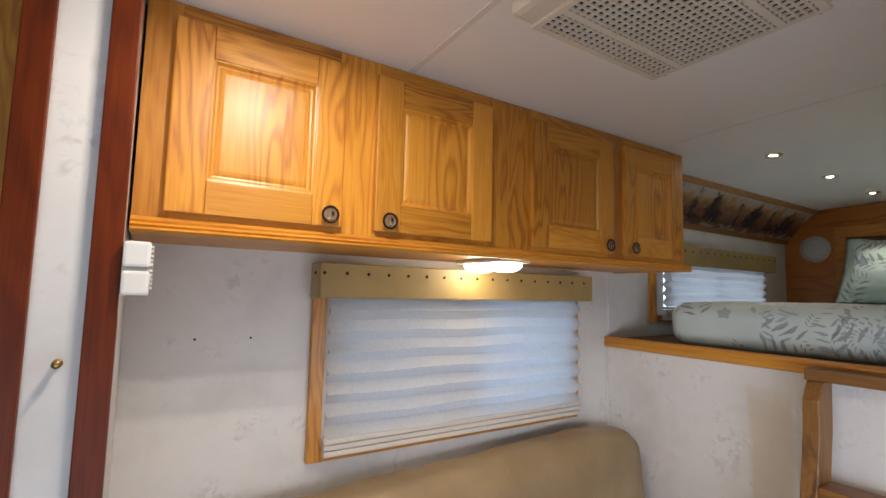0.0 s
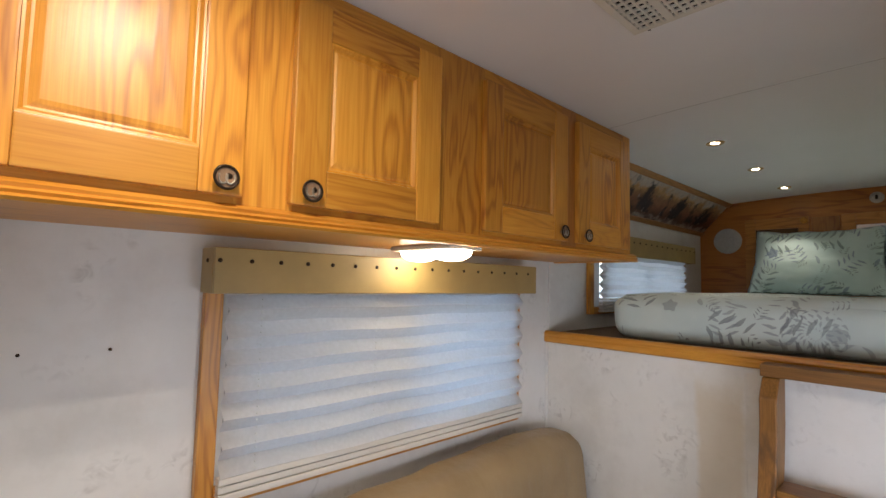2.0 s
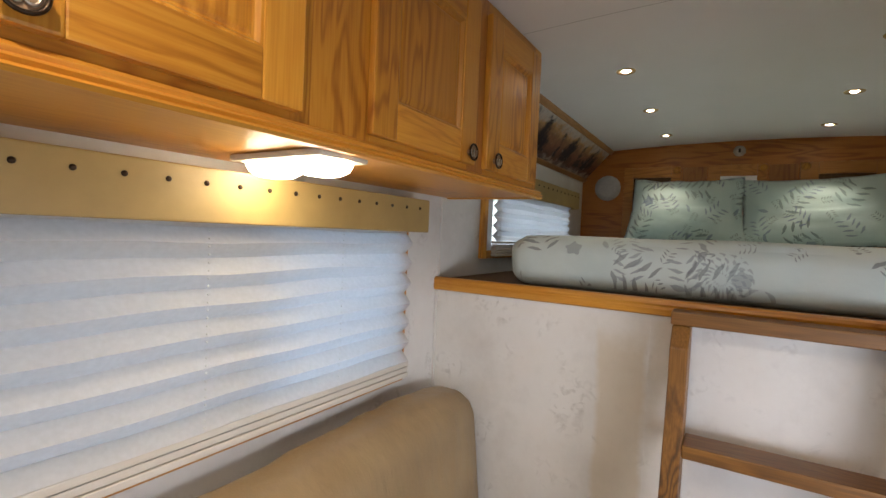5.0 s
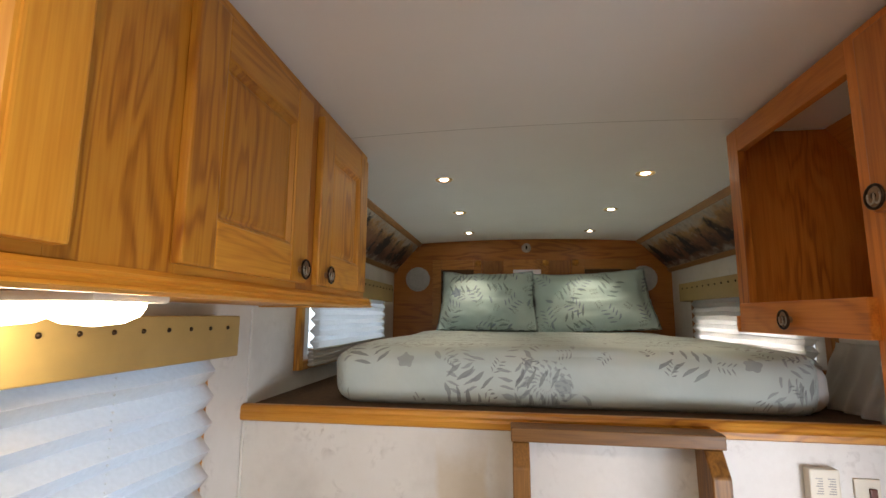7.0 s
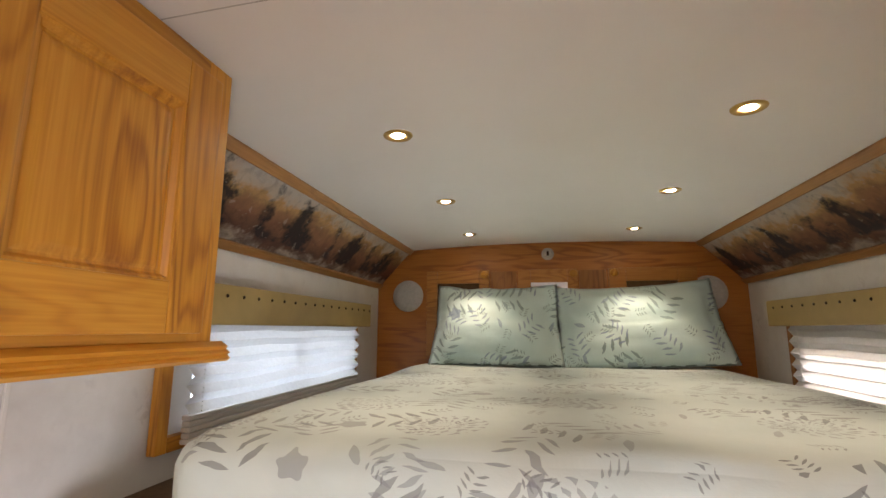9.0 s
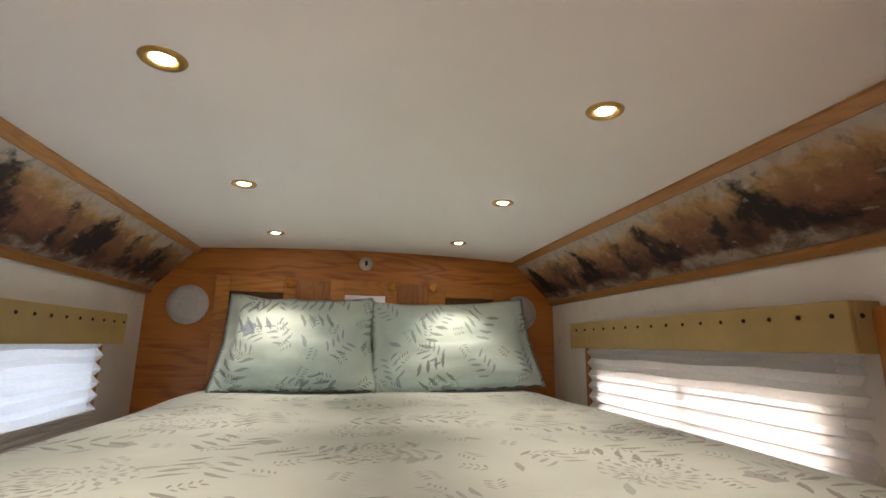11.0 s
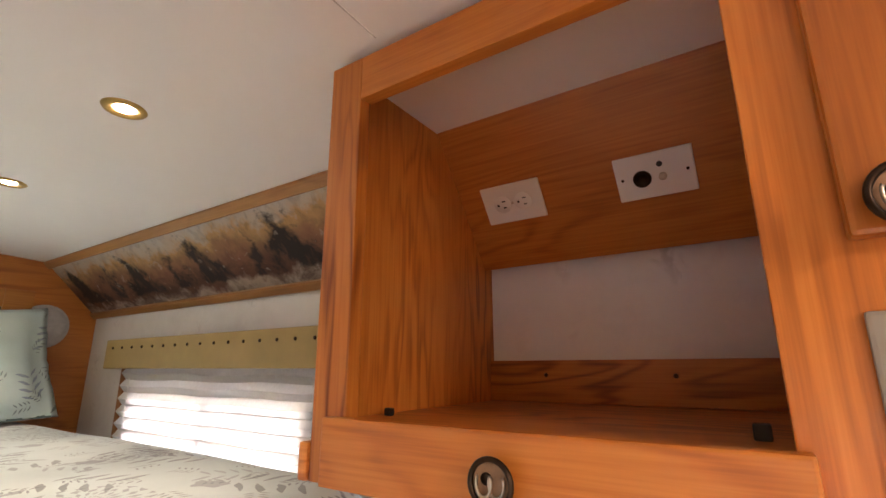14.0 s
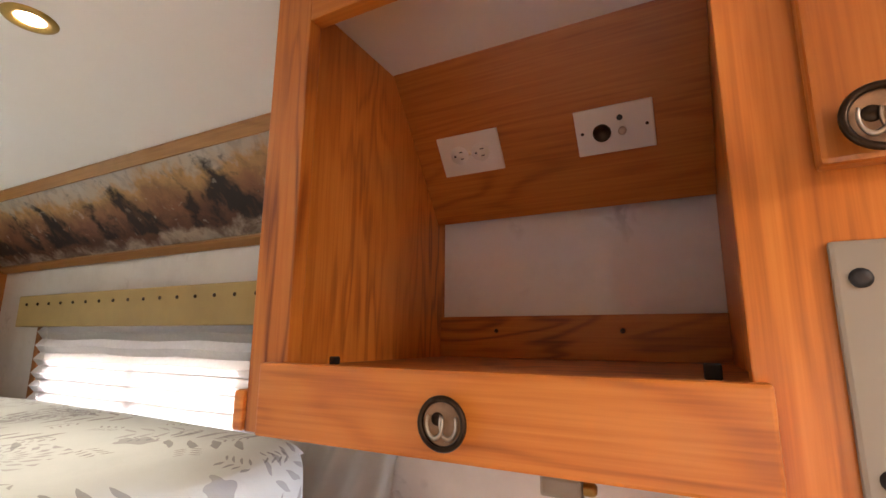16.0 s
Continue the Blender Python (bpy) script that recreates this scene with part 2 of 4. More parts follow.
            f = math_node(nt, "MULTIPLY", blade, math_node(nt, "LESS_THAN", math_node(nt, "ABSOLUTE", slant), a))
        elif kind == "wreath":
            r = math_node(nt, "SQRT", math_node(nt, "ADD", math_node(nt, "MULTIPLY", x, x), math_node(nt, "MULTIPLY", y, y)))
            ang = math_node(nt, "ADD", math_node(nt, "ARCTAN2", y, x), math_node(nt, "MULTIPLY", r, 9.0))
            ring = math_node(nt, "ABSOLUTE", math_node(nt, "SUBTRACT", math_node(nt, "FRACT", math_node(nt, "DIVIDE", r, b)), 0.5))
            spoke = math_node(nt, "ABSOLUTE", math_node(nt, "SUBTRACT", math_node(nt, "FRACT", math_node(nt, "MULTIPLY", ang, 2.9)), 0.5))
            stroke = math_node(nt, "LESS_THAN", math_node(nt, "ADD", math_node(nt, "MULTIPLY", ring, 1.1), math_node(nt, "MULTIPLY", spoke, 1.6)), 0.5)
            span = math_node(nt, "MULTIPLY", math_node(nt, "LESS_THAN", r, a), math_node(nt, "GREATER_THAN", r, b * 0.6))
            f = math_node(nt, "MULTIPLY", stroke, span)
        else:
            r = math_node(nt, "SQRT", math_node(nt, "ADD", math_node(nt, "MULTIPLY", x, x), math_node(nt, "MULTIPLY", y, y)))
            ang = math_node(nt, "ARCTAN2", y, x)
            pet = math_node(nt, "ADD", a, math_node(nt, "MULTIPLY", math_node(nt, "COSINE", math_node(nt, "MULTIPLY", ang, 5.0)), b))
            f = math_node(nt, "LESS_THAN", r, pet)
        f = math_node(nt, "MULTIPLY", f, math_node(nt, "LESS_THAN", sep.outputs[1], keep))
        wash = math_node(nt, "ADD", math_node(nt, "MULTIPLY", noise_uv.outputs[0], 0.7), 0.26)
        return math_node(nt, "MULTIPLY", f, wash)

    col = mix_colour(nt, layer(4.6, (0.3, 0.1, 0), "wreath", 0.085, 0.024, wreaths), col, print_b)
    col = mix_colour(nt, layer(4.1, (3.7, 1.9, 0), "branch", 0.078, 0.062, 0.62), col, print_a)
    col = mix_colour(nt, layer(5.3, (5.9, 7.7, 0), "branch", 0.056, 0.044, 0.55), col, print_b)
    col = mix_colour(nt, layer(9.0, (7.1, 5.3, 0), "branch", 0.026, 0.019, 0.75), col, print_a)
    col = mix_colour(nt, layer(7.0, (2.6, 4.4, 0), "leaf", 0.026, 0.008, 0.45), col, print_b)
    col = mix_colour(nt, layer(4.0, (1.1, 8.3, 0), "flower", 0.026, 0.0035, 0.42), col, print_b)
    nt.links.new(col, bs.inputs["Base Color"])
    bs.inputs["Roughness"].default_value = 0.9
    bs.inputs["Sheen Weight"].default_value = 0.2
    w = nd(nt, "ShaderNodeTexNoise", Scale=22.0, Detail=4.0)
    nt.links.new(uv, w.inputs["Vector"])
    bump(nt, bs, w.outputs[0], 0.35, 0.006)
    return m


def landscape():
    """Painted autumn woods: pale sky over gold and rust foliage, dark leaning firs and a light path along the foot."""
    m, nt, bs = mat("painted_autumn_landscape")
    uv = coords(nt, (1, 1, 1), False, "UV")
    xyz = nt.nodes.new("ShaderNodeSeparateXYZ")
    nt.links.new(uv, xyz.inputs[0])
    u, v = xyz.outputs[0], xyz.outputs[1]

    def nz(scale, detail=4.0, sx=1.0, sy=1.0, off=0.0, dist=0.0):
        mp = nt.nodes.new("ShaderNodeMapping")
        mp.inputs["Scale"].default_value, mp.inputs["Location"].default_value = (sx, sy, 1), (off, off * 0.7, 0)
        nt.links.new(uv, mp.inputs[0])
        n = nd(nt, "ShaderNodeTexNoise", Scale=scale, Detail=detail, Roughness=0.65, Distortion=dist)
        nt.links.new(mp.outputs[0], n.inputs["Vector"])
        return n.outputs[0]

    fine = nz(26.0, 4.0, 1, 1, 3.0)
    tall = math_node(nt, "ADD", v, math_node(nt, "MULTIPLY", math_node(nt, "SUBTRACT", nz(7.0, 4.0), 0.5), 0.16))
    tall = math_node(nt, "ADD", tall, math_node(nt, "MULTIPLY", math_node(nt, "SUBTRACT", fine, 0.5), 0.05))
    col = ramp(nt, math_node(nt, "MULTIPLY", tall, 3.6), [(0.04, (0.48, 0.40, 0.33)), (0.13, (0.62, 0.52, 0.43)), (0.22, (0.20, 0.09, 0.06)),
               (0.42, (0.38, 0.17, 0.10)), (0.60, (0.55, 0.30, 0.15)), (0.70, (0.78, 0.50, 0.22)), (0.78, (0.84, 0.72, 0.60)), (0.92, (0.86, 0.80, 0.74))])
    col = mix_colour(nt, math_node(nt, "MULTIPLY", ramp(nt, nz(20.0, 5.0, 1, 1, 9.0, 1.0), [(0.5, (0, 0, 0)), (0.62, (1, 1, 1))]), 0.22), col, (0.13, 0.07, 0.045), "MIX")
    wob = math_node(nt, "MULTIPLY", math_node(nt, "SUBTRACT", nz(5.0, 5.0, 1, 1, 5.0), 0.5), 0.34)
    run = math_node(nt, "ADD", math_node(nt, "SUBTRACT", u, math_node(nt, "MULTIPLY", v, 0.28)), wob)
    mass = math_node(nt, "MULTIPLY", ramp(nt, nz(6.0, 5.0, 1.0, 1.6, 17.0, 0.7), [(0.46, (0, 0, 0)), (0.58, (1, 1, 1))]), ramp(nt, v, [(0.10, (0.75, 0.75, 0.75)), (0.18, (0, 0, 0))]))
    col = mix_colour(nt, mass, col, (0.13, 0.060, 0.045))
    clump = nz(11.0, 5.0, 1.0, 1.3, 14.0, 0.8)
    rough_edge = math_node(nt, "ADD", math_node(nt, "MULTIPLY", math_node(nt, "SUBTRACT", fine, 0.5), 0.22), math_node(nt, "MULTIPLY", math_node(nt, "SUBTRACT", clump, 0.52), 0.36))
    light_gaps = ramp(nt, nz(16.0, 4.0, 1.6, 0.8, 31.0, 0.5), [(0.36, (0.6, 0.6, 0.6)), (0.46, (1, 1, 1))])
    for period, centre, width, top, strength in ((0.43, 0.46, 0.25, 0.262, 0.96), (0.43, 0.88, 0.14, 0.235, 0.93)):
        ph = math_node(nt, "FRACT", math_node(nt, "DIVIDE", run, period))
        away = math_node(nt, "ABSOLUTE", math_node(nt, "SUBTRACT", ph, centre))
        taper = math_node(nt, "MULTIPLY", math_node(nt, "SUBTRACT", top, v), width / 0.16)
        inside = math_node(nt, "ADD", math_node(nt, "SUBTRACT", math_node(nt, "MINIMUM", taper, width), away), rough_edge)
        foot = math_node(nt, "MULTIPLY", math_node(nt, "SUBTRACT", v, 0.06), 9.0)
        f = ramp(nt, math_node(nt, "MINIMUM", inside, math_node(nt, "ADD", foot, rough_edge)), [(0.0, (0, 0, 0)), (0.09, (1, 1, 1))])
        col = mix_colour(nt, math_node(nt, "MULTIPLY", math_node(nt, "MULTIPLY", f, light_gaps), strength), col, (0.036, 0.028, 0.032))
    hi = ramp(nt, nz(22.0, 3.0, 1.0, 1.1, 21.0, 0.6), [(0.63, (0, 0, 0)), (0.67, (1, 1, 1))])
    col = mix_colour(nt, math_node(nt, "MULTIPLY", hi, 0.4), col, (0.80, 0.70, 0.60))
    nt.links.new(col, bs.inputs["Base Color"])
    bs.inputs["Roughness"].default_value = 0.5
    bump(nt, bs, fine, 0.2, 0.001)
    return m


def shade_cloth(name):
    """Pleated blind cloth that lets daylight glow through."""
    m, nt, bs = mat(name)
    nt.nodes.remove(bs)
    d = nt.nodes.new("ShaderNodeBsdfDiffuse")
    t = nt.nodes.new("ShaderNodeBsdfTranslucent")
    tc = nt.nodes.new("ShaderNodeTexCoord")
    n = nd(nt, "ShaderNodeTexNoise", Scale=90.0, Detail=3.0)
    nt.links.new(tc.outputs["Object"], n.inputs["Vector"])
    nt.links.new(ramp(nt, n.outputs[0], [(0.3, (0.62, 0.60, 0.56)), (0.7, (0.75, 0.73, 0.70))]), d.inputs[0])
    t.inputs[0].default_value = (0.80, 0.80, 0.82, 1)
    mx = nt.nodes.new("ShaderNodeMixShader")
    mx.inputs[0].default_value = 0.55
    nt.links.new(d.outputs[0], mx.inputs[1])
    nt.links.new(t.outputs[0], mx.inputs[2])
    nt.links.new(mx.outputs[0], nt.nodes["Material Output"].inputs[0])
    return m


def glow(name, colour, strength):
    m, nt, bs = mat(name)
    bs.inputs["Base Color"].default_value = (0.9, 0.9, 0.88, 1)
    bs.inputs["Emission Color"].default_value = (*colour, 1)
    bs.inputs["Emission Strength"].default_value = strength
    return m


def glass(name, tint=(1, 1, 1), rough=0.0):
    m, nt, bs = mat(name)
    bs.inputs["Base Color"].default_value = (*tint, 1)
    bs.inputs["Transmission Weight"].default_value = 1.0
    bs.inputs["Roughness"].default_value = rough
    bs.inputs["IOR"].default_value = 1.45
    return m


def leather():
    m, nt, bs = mat("tan_leather")
    v = coords(nt, (1, 1, 1), False)
    n = nd(nt, "ShaderNodeTexNoise", Scale=4.0, Detail=4.0)
    nt.links.new(v, n.inputs["Vector"])
    nt.links.new(ramp(nt, n.outputs[0], [(0.3, (0.24, 0.165, 0.085)), (0.7, (0.33, 0.24, 0.13))]), bs.inputs["Base Color"])
    bs.inputs["Roughness"].default_value = 0.42
    vo = nd(nt, "ShaderNodeTexVoronoi", Scale=320.0)
    nt.links.new(v, vo.inputs["Vector"])
    w = nd(nt, "ShaderNodeTexNoise", Scale=14.0, Detail=3.0)
    nt.links.new(coords(nt, (1.8, 1, 0.6), False), w.inputs["Vector"])
    bump(nt, bs, math_node(nt, "ADD", math_node(nt, "MULTIPLY", vo.outputs[0], 0.06), w.outputs[0]), 0.5, 0.012)
    return m


WALL = wallpaper()
CEIL = painted("ceiling_white", (0.86, 0.855, 0.845), 0.5, 0.02, 3.0, 0.04)
WHITE = painted("white_plastic", (0.74, 0.73, 0.70), 0.4, 0.03)
CREAM = painted("aged_cream_plastic", (0.70, 0.66, 0.56), 0.45, 0.05)
BLACK = painted("black_rubber", (0.015, 0.015, 0.016), 0.5, 0.1)
GREY = painted("grey_cloth_grille", (0.34, 0.33, 0.32), 0.8, 0.1, 60.0, 0.3)
VINYL = painted("gold_tan_vinyl", (0.36, 0.255, 0.095), 0.42, 0.10, 9.0, 0.12)
BRASS = painted("aged_brass", (0.45, 0.30, 0.10), 0.35, 0.2, 30.0, 0.05, 1.0)
BRONZE = painted("dark_bronze", (0.045, 0.03, 0.02), 0.35, 0.3, 40.0, 0.1, 0.9)
ANTIQUE = painted("antique_tan_enamel", (0.30, 0.19, 0.11), 0.4, 0.25, 60.0, 0.1, 0.3)
STEEL = painted("worn_nickel", (0.55, 0.50, 0.42), 0.3, 0.2, 40.0, 0.05, 1.0)
PUTTY = painted("putty_enamel", (0.30, 0.28, 0.235), 0.45, 0.05)
ALU = painted("window_aluminium", (0.25, 0.25, 0.25), 0.4, 0.1, 20.0, 0.05, 0.6)
MIRROR = painted("mirror_silver", (0.85, 0.85, 0.85), 0.03, 0.01, 4.0, 0.0, 1.0)
# side mirrors: the dark reflection is put into the base colour
DARK_MIRROR = painted("darkened_mirror", (0.13, 0.085, 0.05), 0.12, 0.2, 20.0, 0.0)
DARKIN = painted("dark_inside", (0.014, 0.013, 0.012), 0.8, 0.2)
RAIL = painted("blind_rail", (0.62, 0.585, 0.53), 0.45, 0.04)
CARPET = painted("bunk_carpet", (0.11, 0.065, 0.035), 0.95, 0.25, 60.0, 0.6)
LINO = painted("floor_lino", (0.30, 0.24, 0.17), 0.5, 0.2, 12.0, 0.1)
SHEETW = painted("white_liner_cloth", (0.70, 0.70, 0.69), 0.9, 0.05, 8.0, 0.2, 0.0, 40.0)
LEATHER = leather()
CLOTH = shade_cloth("pleated_blind_cloth")
QUILT = fabric("leaf_print_quilt", (0.485, 0.57, 0.56), (0.12, 0.13, 0.145), (0.21, 0.23, 0.26), (0.555, 0.635, 0.62))
SHAM = fabric("leaf_print_sham", (0.43, 0.585, 0.585), (0.10, 0.15, 0.16), (0.16, 0.21, 0.34), (0.54, 0.675, 0.66), 0.0)
ART = landscape()
PANE = glass("window_glass", (0.95, 0.98, 1.0))
SPKR = painted("pale_grille_cloth", (0.52, 0.51, 0.50), 0.8, 0.1, 60.0, 0.3)
CLEAR = glass("clear_acrylic", (0.95, 0.95, 0.95), 0.15)
BULB = glow("halogen_bulb", (1.0, 0.86, 0.62), 40.0)
LENS = glow("lamp_lens", (1.0, 0.86, 0.62), 9.0)
EXT = painted("outside_ground", (0.25, 0.24, 0.2), 0.9, 0.3, 2.0, 0.4)


# ---- mesh helpers ----
def part(name, bm, material, parent=None, label="", smooth=False):
    me = bpy.data.meshes.new(name)
    bm.normal_update()
    bm.to_mesh(me)
    bm.free()
    if smooth:
        me.polygons.foreach_set("use_smooth", [True] * len(me.polygons))
    me.materials.append(material)
    o = new(name, me)
    if parent is not None:
        o.parent = parent
    if label:
        o["label"] = label
    return o


def empty(name, at, label="", category="", group="", kind=""):
    o = new(name)
    o.location = at
    return tagged(o, label, category, group, kind)


def box(bm, lo, hi, bevel=0.0, m=None):
    """A box between two corners, its edges rounded."""
    r = bmesh.ops.create_cube(bm, size=1.0)
    vs = r["verts"]
    lo, hi = Vector(lo), Vector(hi)
    mid, size = (lo + hi) / 2, hi - lo
    for v in vs:
        v.co = Vector((mid[i] + v.co[i] * size[i] for i in range(3)))
    if m is not None:
        for v in vs:
            v.co = m @ v.co
    if bevel > 0:
        es = {e for v in vs for e in v.link_edges}
        bmesh.ops.bevel(bm, geom=list(es), offset=bevel, segments=2, affect="EDGES", profile=0.6)
    return bm


def boxes(*specs, bevel=0.0):
    bm = bmesh.new()
    for lo, hi in specs:
        box(bm, lo, hi, bevel)
    return bm


def prism(profile, a, b, axis):
    """A closed profile drawn out along an axis from a to b. The profile's pairs are the two other axes in order."""
    bm = bmesh.new()
    rest = [i for i in range(3) if i != axis]
    rings = []
    for s in (a, b):
        ring = []
        for p in profile:
            c = [0, 0, 0]
            c[axis], c[rest[0]], c[rest[1]] = s, p[0], p[1]
            ring.append(bm.verts.new(c))
        rings.append(ring)
    n = len(profile)
    for i in range(n):
        bm.faces.new((rings[0][i], rings[0][(i + 1) % n], rings[1][(i + 1) % n], rings[1][i]))
    bm.faces.new(rings[0][::-1])
    bm.faces.new(rings[1])
    bmesh.ops.recalc_face_normals(bm, faces=bm.faces[:])
    return bm


def lathe(profile, steps=28, m=None):
    """A profile of (radius, height) turned round z."""
    bm = bmesh.new()
    rings = []
    for r, z in profile:
        if r < 1e-6:
            rings.append([bm.verts.new((0, 0, z))])
        else:
            rings.append([bm.verts.new((r * math.cos(2 * math.pi * i / steps), r * math.sin(2 * math.pi * i / steps), z)) for i in range(steps)])
    for a, b in zip(rings, rings[1:]):
        for i in range(steps):
            j = (i + 1) % steps
            if len(a) == 1 and len(b) > 1:
                bm.faces.new((a[0], b[j], b[i]))
            elif len(b) == 1 and len(a) > 1:
                bm.faces.new((a[i], a[j], b[0]))
            elif len(a) > 1:
                bm.faces.new((a[i], a[j], b[j], b[i]))
    bmesh.ops.recalc_face_normals(bm, faces=bm.faces[:])
    if m is not None:
        bm.transform(m)
    return bm


def torus(R, r, m=None, arc=(0, 360), steps=30, sides=8):
    bm = bmesh.new()
    full = arc[1] - arc[0] >= 360
    n = steps if full else steps + 1
    rings = []
    for i in range(n):
        a = radians(arc[0] + (arc[1] - arc[0]) * i / steps)
        rings.append([bm.verts.new(((R + r * math.cos(b)) * math.cos(a), (R + r * math.cos(b)) * math.sin(a), r * math.sin(b))) for b in (2 * math.pi * k / sides for k in range(sides))])
    for i in range(n if full else n - 1):
        a, b = rings[i], rings[(i + 1) % n]
        for k in range(sides):
            bm.faces.new((a[k], b[k], b[(k + 1) % sides], a[(k + 1) % sides]))
    if not full:
        bm.faces.new(rings[0])
        bm.faces.new(rings[-1])
    bmesh.ops.recalc_face_normals(bm, faces=bm.faces[:])
    if m is not None:
        bm.transform(m)
    return bm


def wall_with_hole(name, y0, y1, x0, x1, z0, z1, holes, material):
    """A wall slab along x between y0 and y1, with rectangular openings (xa, xb, za, zb) side by side."""
    bm = bmesh.new()
    x = x0
    for xa, xb, za, zb in sorted(holes):
        if xa > x:
            box(bm, (x, y0, z0), (xa, y1, z1))
        if za > z0:
            box(bm, (xa, y0, z0), (xb, y1, za))
        if zb < z1:
            box(bm, (xa, y0, zb), (xb, y1, z1))
        x = xb
    box(bm, (x, y0, z0), (x1, y1, z1))
    return tagged(part(name, bm, material), kind="structure")


# ---- structure ----
YL, YR, ZC, XB, XF = 1.475, -0.42, 2.10, -1.55, 3.858


def ceil_z(y):
    return 2.108 - 0.04 * (y - 0.53) ** 2


tagged(part("ground", boxes(((-200, -200, -0.72), (200, 200, -0.7))), EXT), "dry bare ground outside the trailer", "ground", kind="structure")
tagged(part("floor", boxes(((XB, YR, -0.05), (1.96, YL, 0.0))), LINO), "worn tan vinyl floor", "floor", kind="structure")
wall_with_hole("wall_left", YL, YL + 0.06, XB, XF + 0.06, -0.05, 2.16, [(0.62, 1.70, 1.0, 1.46), (2.42, 3.44, 1.40, 1.655)], WALL)["label"] = "off-white printed vinyl wall with rub marks"
# first opening is invented, out of view, for the low fill lamp
wall_with_hole("wall_right", YR - 0.06, YR, XB, XF + 0.06, -0.05, 2.16, [(0.74, 1.36, 0.88, 1.16), (2.43, 3.36, 1.395, 1.60)], WALL)["label"] = "off-white printed vinyl wall of the bunk"
tagged(part("wall_back", boxes(((XB - 0.06, YR - 0.06, -0.05), (XB, YL + 0.06, 2.16))), WALL), "plain off-white end wall", "wall", kind="structure")
tagged(part("wall_front", boxes(((XF, YR, 1.2), (XF + 0.06, YL, 2.16))), VENEER), "oak veneer wall behind the bed", "wall", kind="structure")

bm = bmesh.new()
NS = 24
ys = [YR - 0.06 + (YL - YR + 0.12) * i / NS for i in range(NS + 1)]
lo = [[bm.verts.new((x, y, ceil_z(y))) for y in ys] for x in (XB - 0.06, XF + 0.06)]
hi = [[bm.verts.new((x, y, 2.2)) for y in ys] for x in (XB - 0.06, XF + 0.06)]
for i in range(NS):
    bm.faces.new((lo[0][i], lo[1][i], lo[1][i + 1], lo[0][i + 1]))
    bm.faces.new((hi[0][i], hi[0][i + 1], hi[1][i + 1], hi[1][i]))
ceiling = tagged(part("ceiling", bm, CEIL, smooth=True), "smooth white slightly arched ceiling", "ceiling", kind="structure")


def seam(x, w, d, material, y0, y1):
    bm = bmesh.new()
    n = 16
    for i in range(n):
        ya, yb = y0 + (y1 - y0) * i / n, y0 + (y1 - y0) * (i + 1) / n
        za, zb = ceil_z(ya), ceil_z(yb)
        vs = [bm.verts.new(c) for c in ((x - w, ya, za - d), (x + w, ya, za - d), (x + w, yb, zb - d), (x - w, yb, zb - d),
                                        (x - w, ya, za + 0.01), (x + w, ya, za + 0.01), (x + w, yb, zb + 0.01), (x - w, yb, zb + 0.01))]
        for f in ((0, 3, 2, 1), (0, 1, 5, 4), (2, 3, 7, 6), (1, 2, 6, 5), (0, 4, 7, 3)):
            bm.faces.new([vs[k] for k in f])
    return tagged(part("trim", bm, material), kind="structure")


seam(0.696, 0.008, 0.003, WHITE, -0.3, 1.4)["label"] = "white ceiling joint strip"
seam(1.845, 0.0011, 0.0004, SPKR, 0.05, 1.12)["label"] = "hairline joint in the ceiling"

# bunk platform
tagged(part("bunk_wall", boxes(((1.965, YR, 0.0), (2.0, YL, 1.262))), WALL), "off-white marked wall under the bunk", "wall", kind="structure")
tagged(part("bunk_deck", boxes(((1.975, YR, 1.262), (XF, YL, 1.292))), CARPET), "brown bunk platform under the mattress", "platform", kind="structure")
lipp = [(1.947, 1.258), (1.953, 1.254), (1.974, 1.254), (1.974, 1.302), (1.955, 1.302), (1.948, 1.297), (1.945, 1.288), (1.948, 1.281), (1.945, 1.274)]
tagged(part("bunk_edge_trim", prism([(p[0], p[1]) for p in lipp], YR, YL, 1), OAK["y"]), "moulded honey oak edge of the bunk", "trim", kind="structure")
tagged(part("corner_trim", boxes(((1.955, YL - 0.007, 0.0), (1.964, YL - 0.001, 1.25)), bevel=0.002), WHITE), kind="structure")

tagged(part("corner_trim", boxes(((1.972, YL - 0.006, 1.304), (1.980, YL - 0.001, 1.596)), bevel=0.0015), WHITE), kind="structure")
tagged(part("joint_strip", boxes(((1.9638, 0.722, 0.0), (1.9648, 0.727, 1.253))), WALL), "thin joint strip in the bunk wall", kind="structure")

# sloped painted panels with their oak trims
for side, yt, yb in (("a", 1.279, YL - 0.003), ("b", -0.208, YR + 0.003)):
    x0, x1 = 2.005 if side == "a" else 1.935, XF - 0.002
    zt, zb = 2.088, 1.878
    bm = bmesh.new()
    layer = bm.loops.layers.uv.new("UVMap")
    nx = 60
    top = [bm.verts.new((x0 + (x1 - x0) * i / nx, yt, zt)) for i in range(nx + 1)]
    bot = [bm.verts.new((x0 + (x1 - x0) * i / nx, yb, zb)) for i in range(nx + 1)]
    for i in range(nx):
        f = bm.faces.new((top[i], top[i + 1], bot[i + 1], bot[i]))
        for l in f.loops:
            u = (x1 - l.vert.co.x) if side == "a" else l.vert.co.x
            l[layer].uv = (u + 0.37 * (side == "b"), 0.275 if l.vert.co.z > 2 else 0.0)
    g = bmesh.ops.solidify(bm, geom=bm.faces[:], thickness=0.006)
    pnl = empty("painted_panel", (0, 0, 0), "sloped panel painted with a dark autumn forest", "wall panel", "painted panels over the bunk")
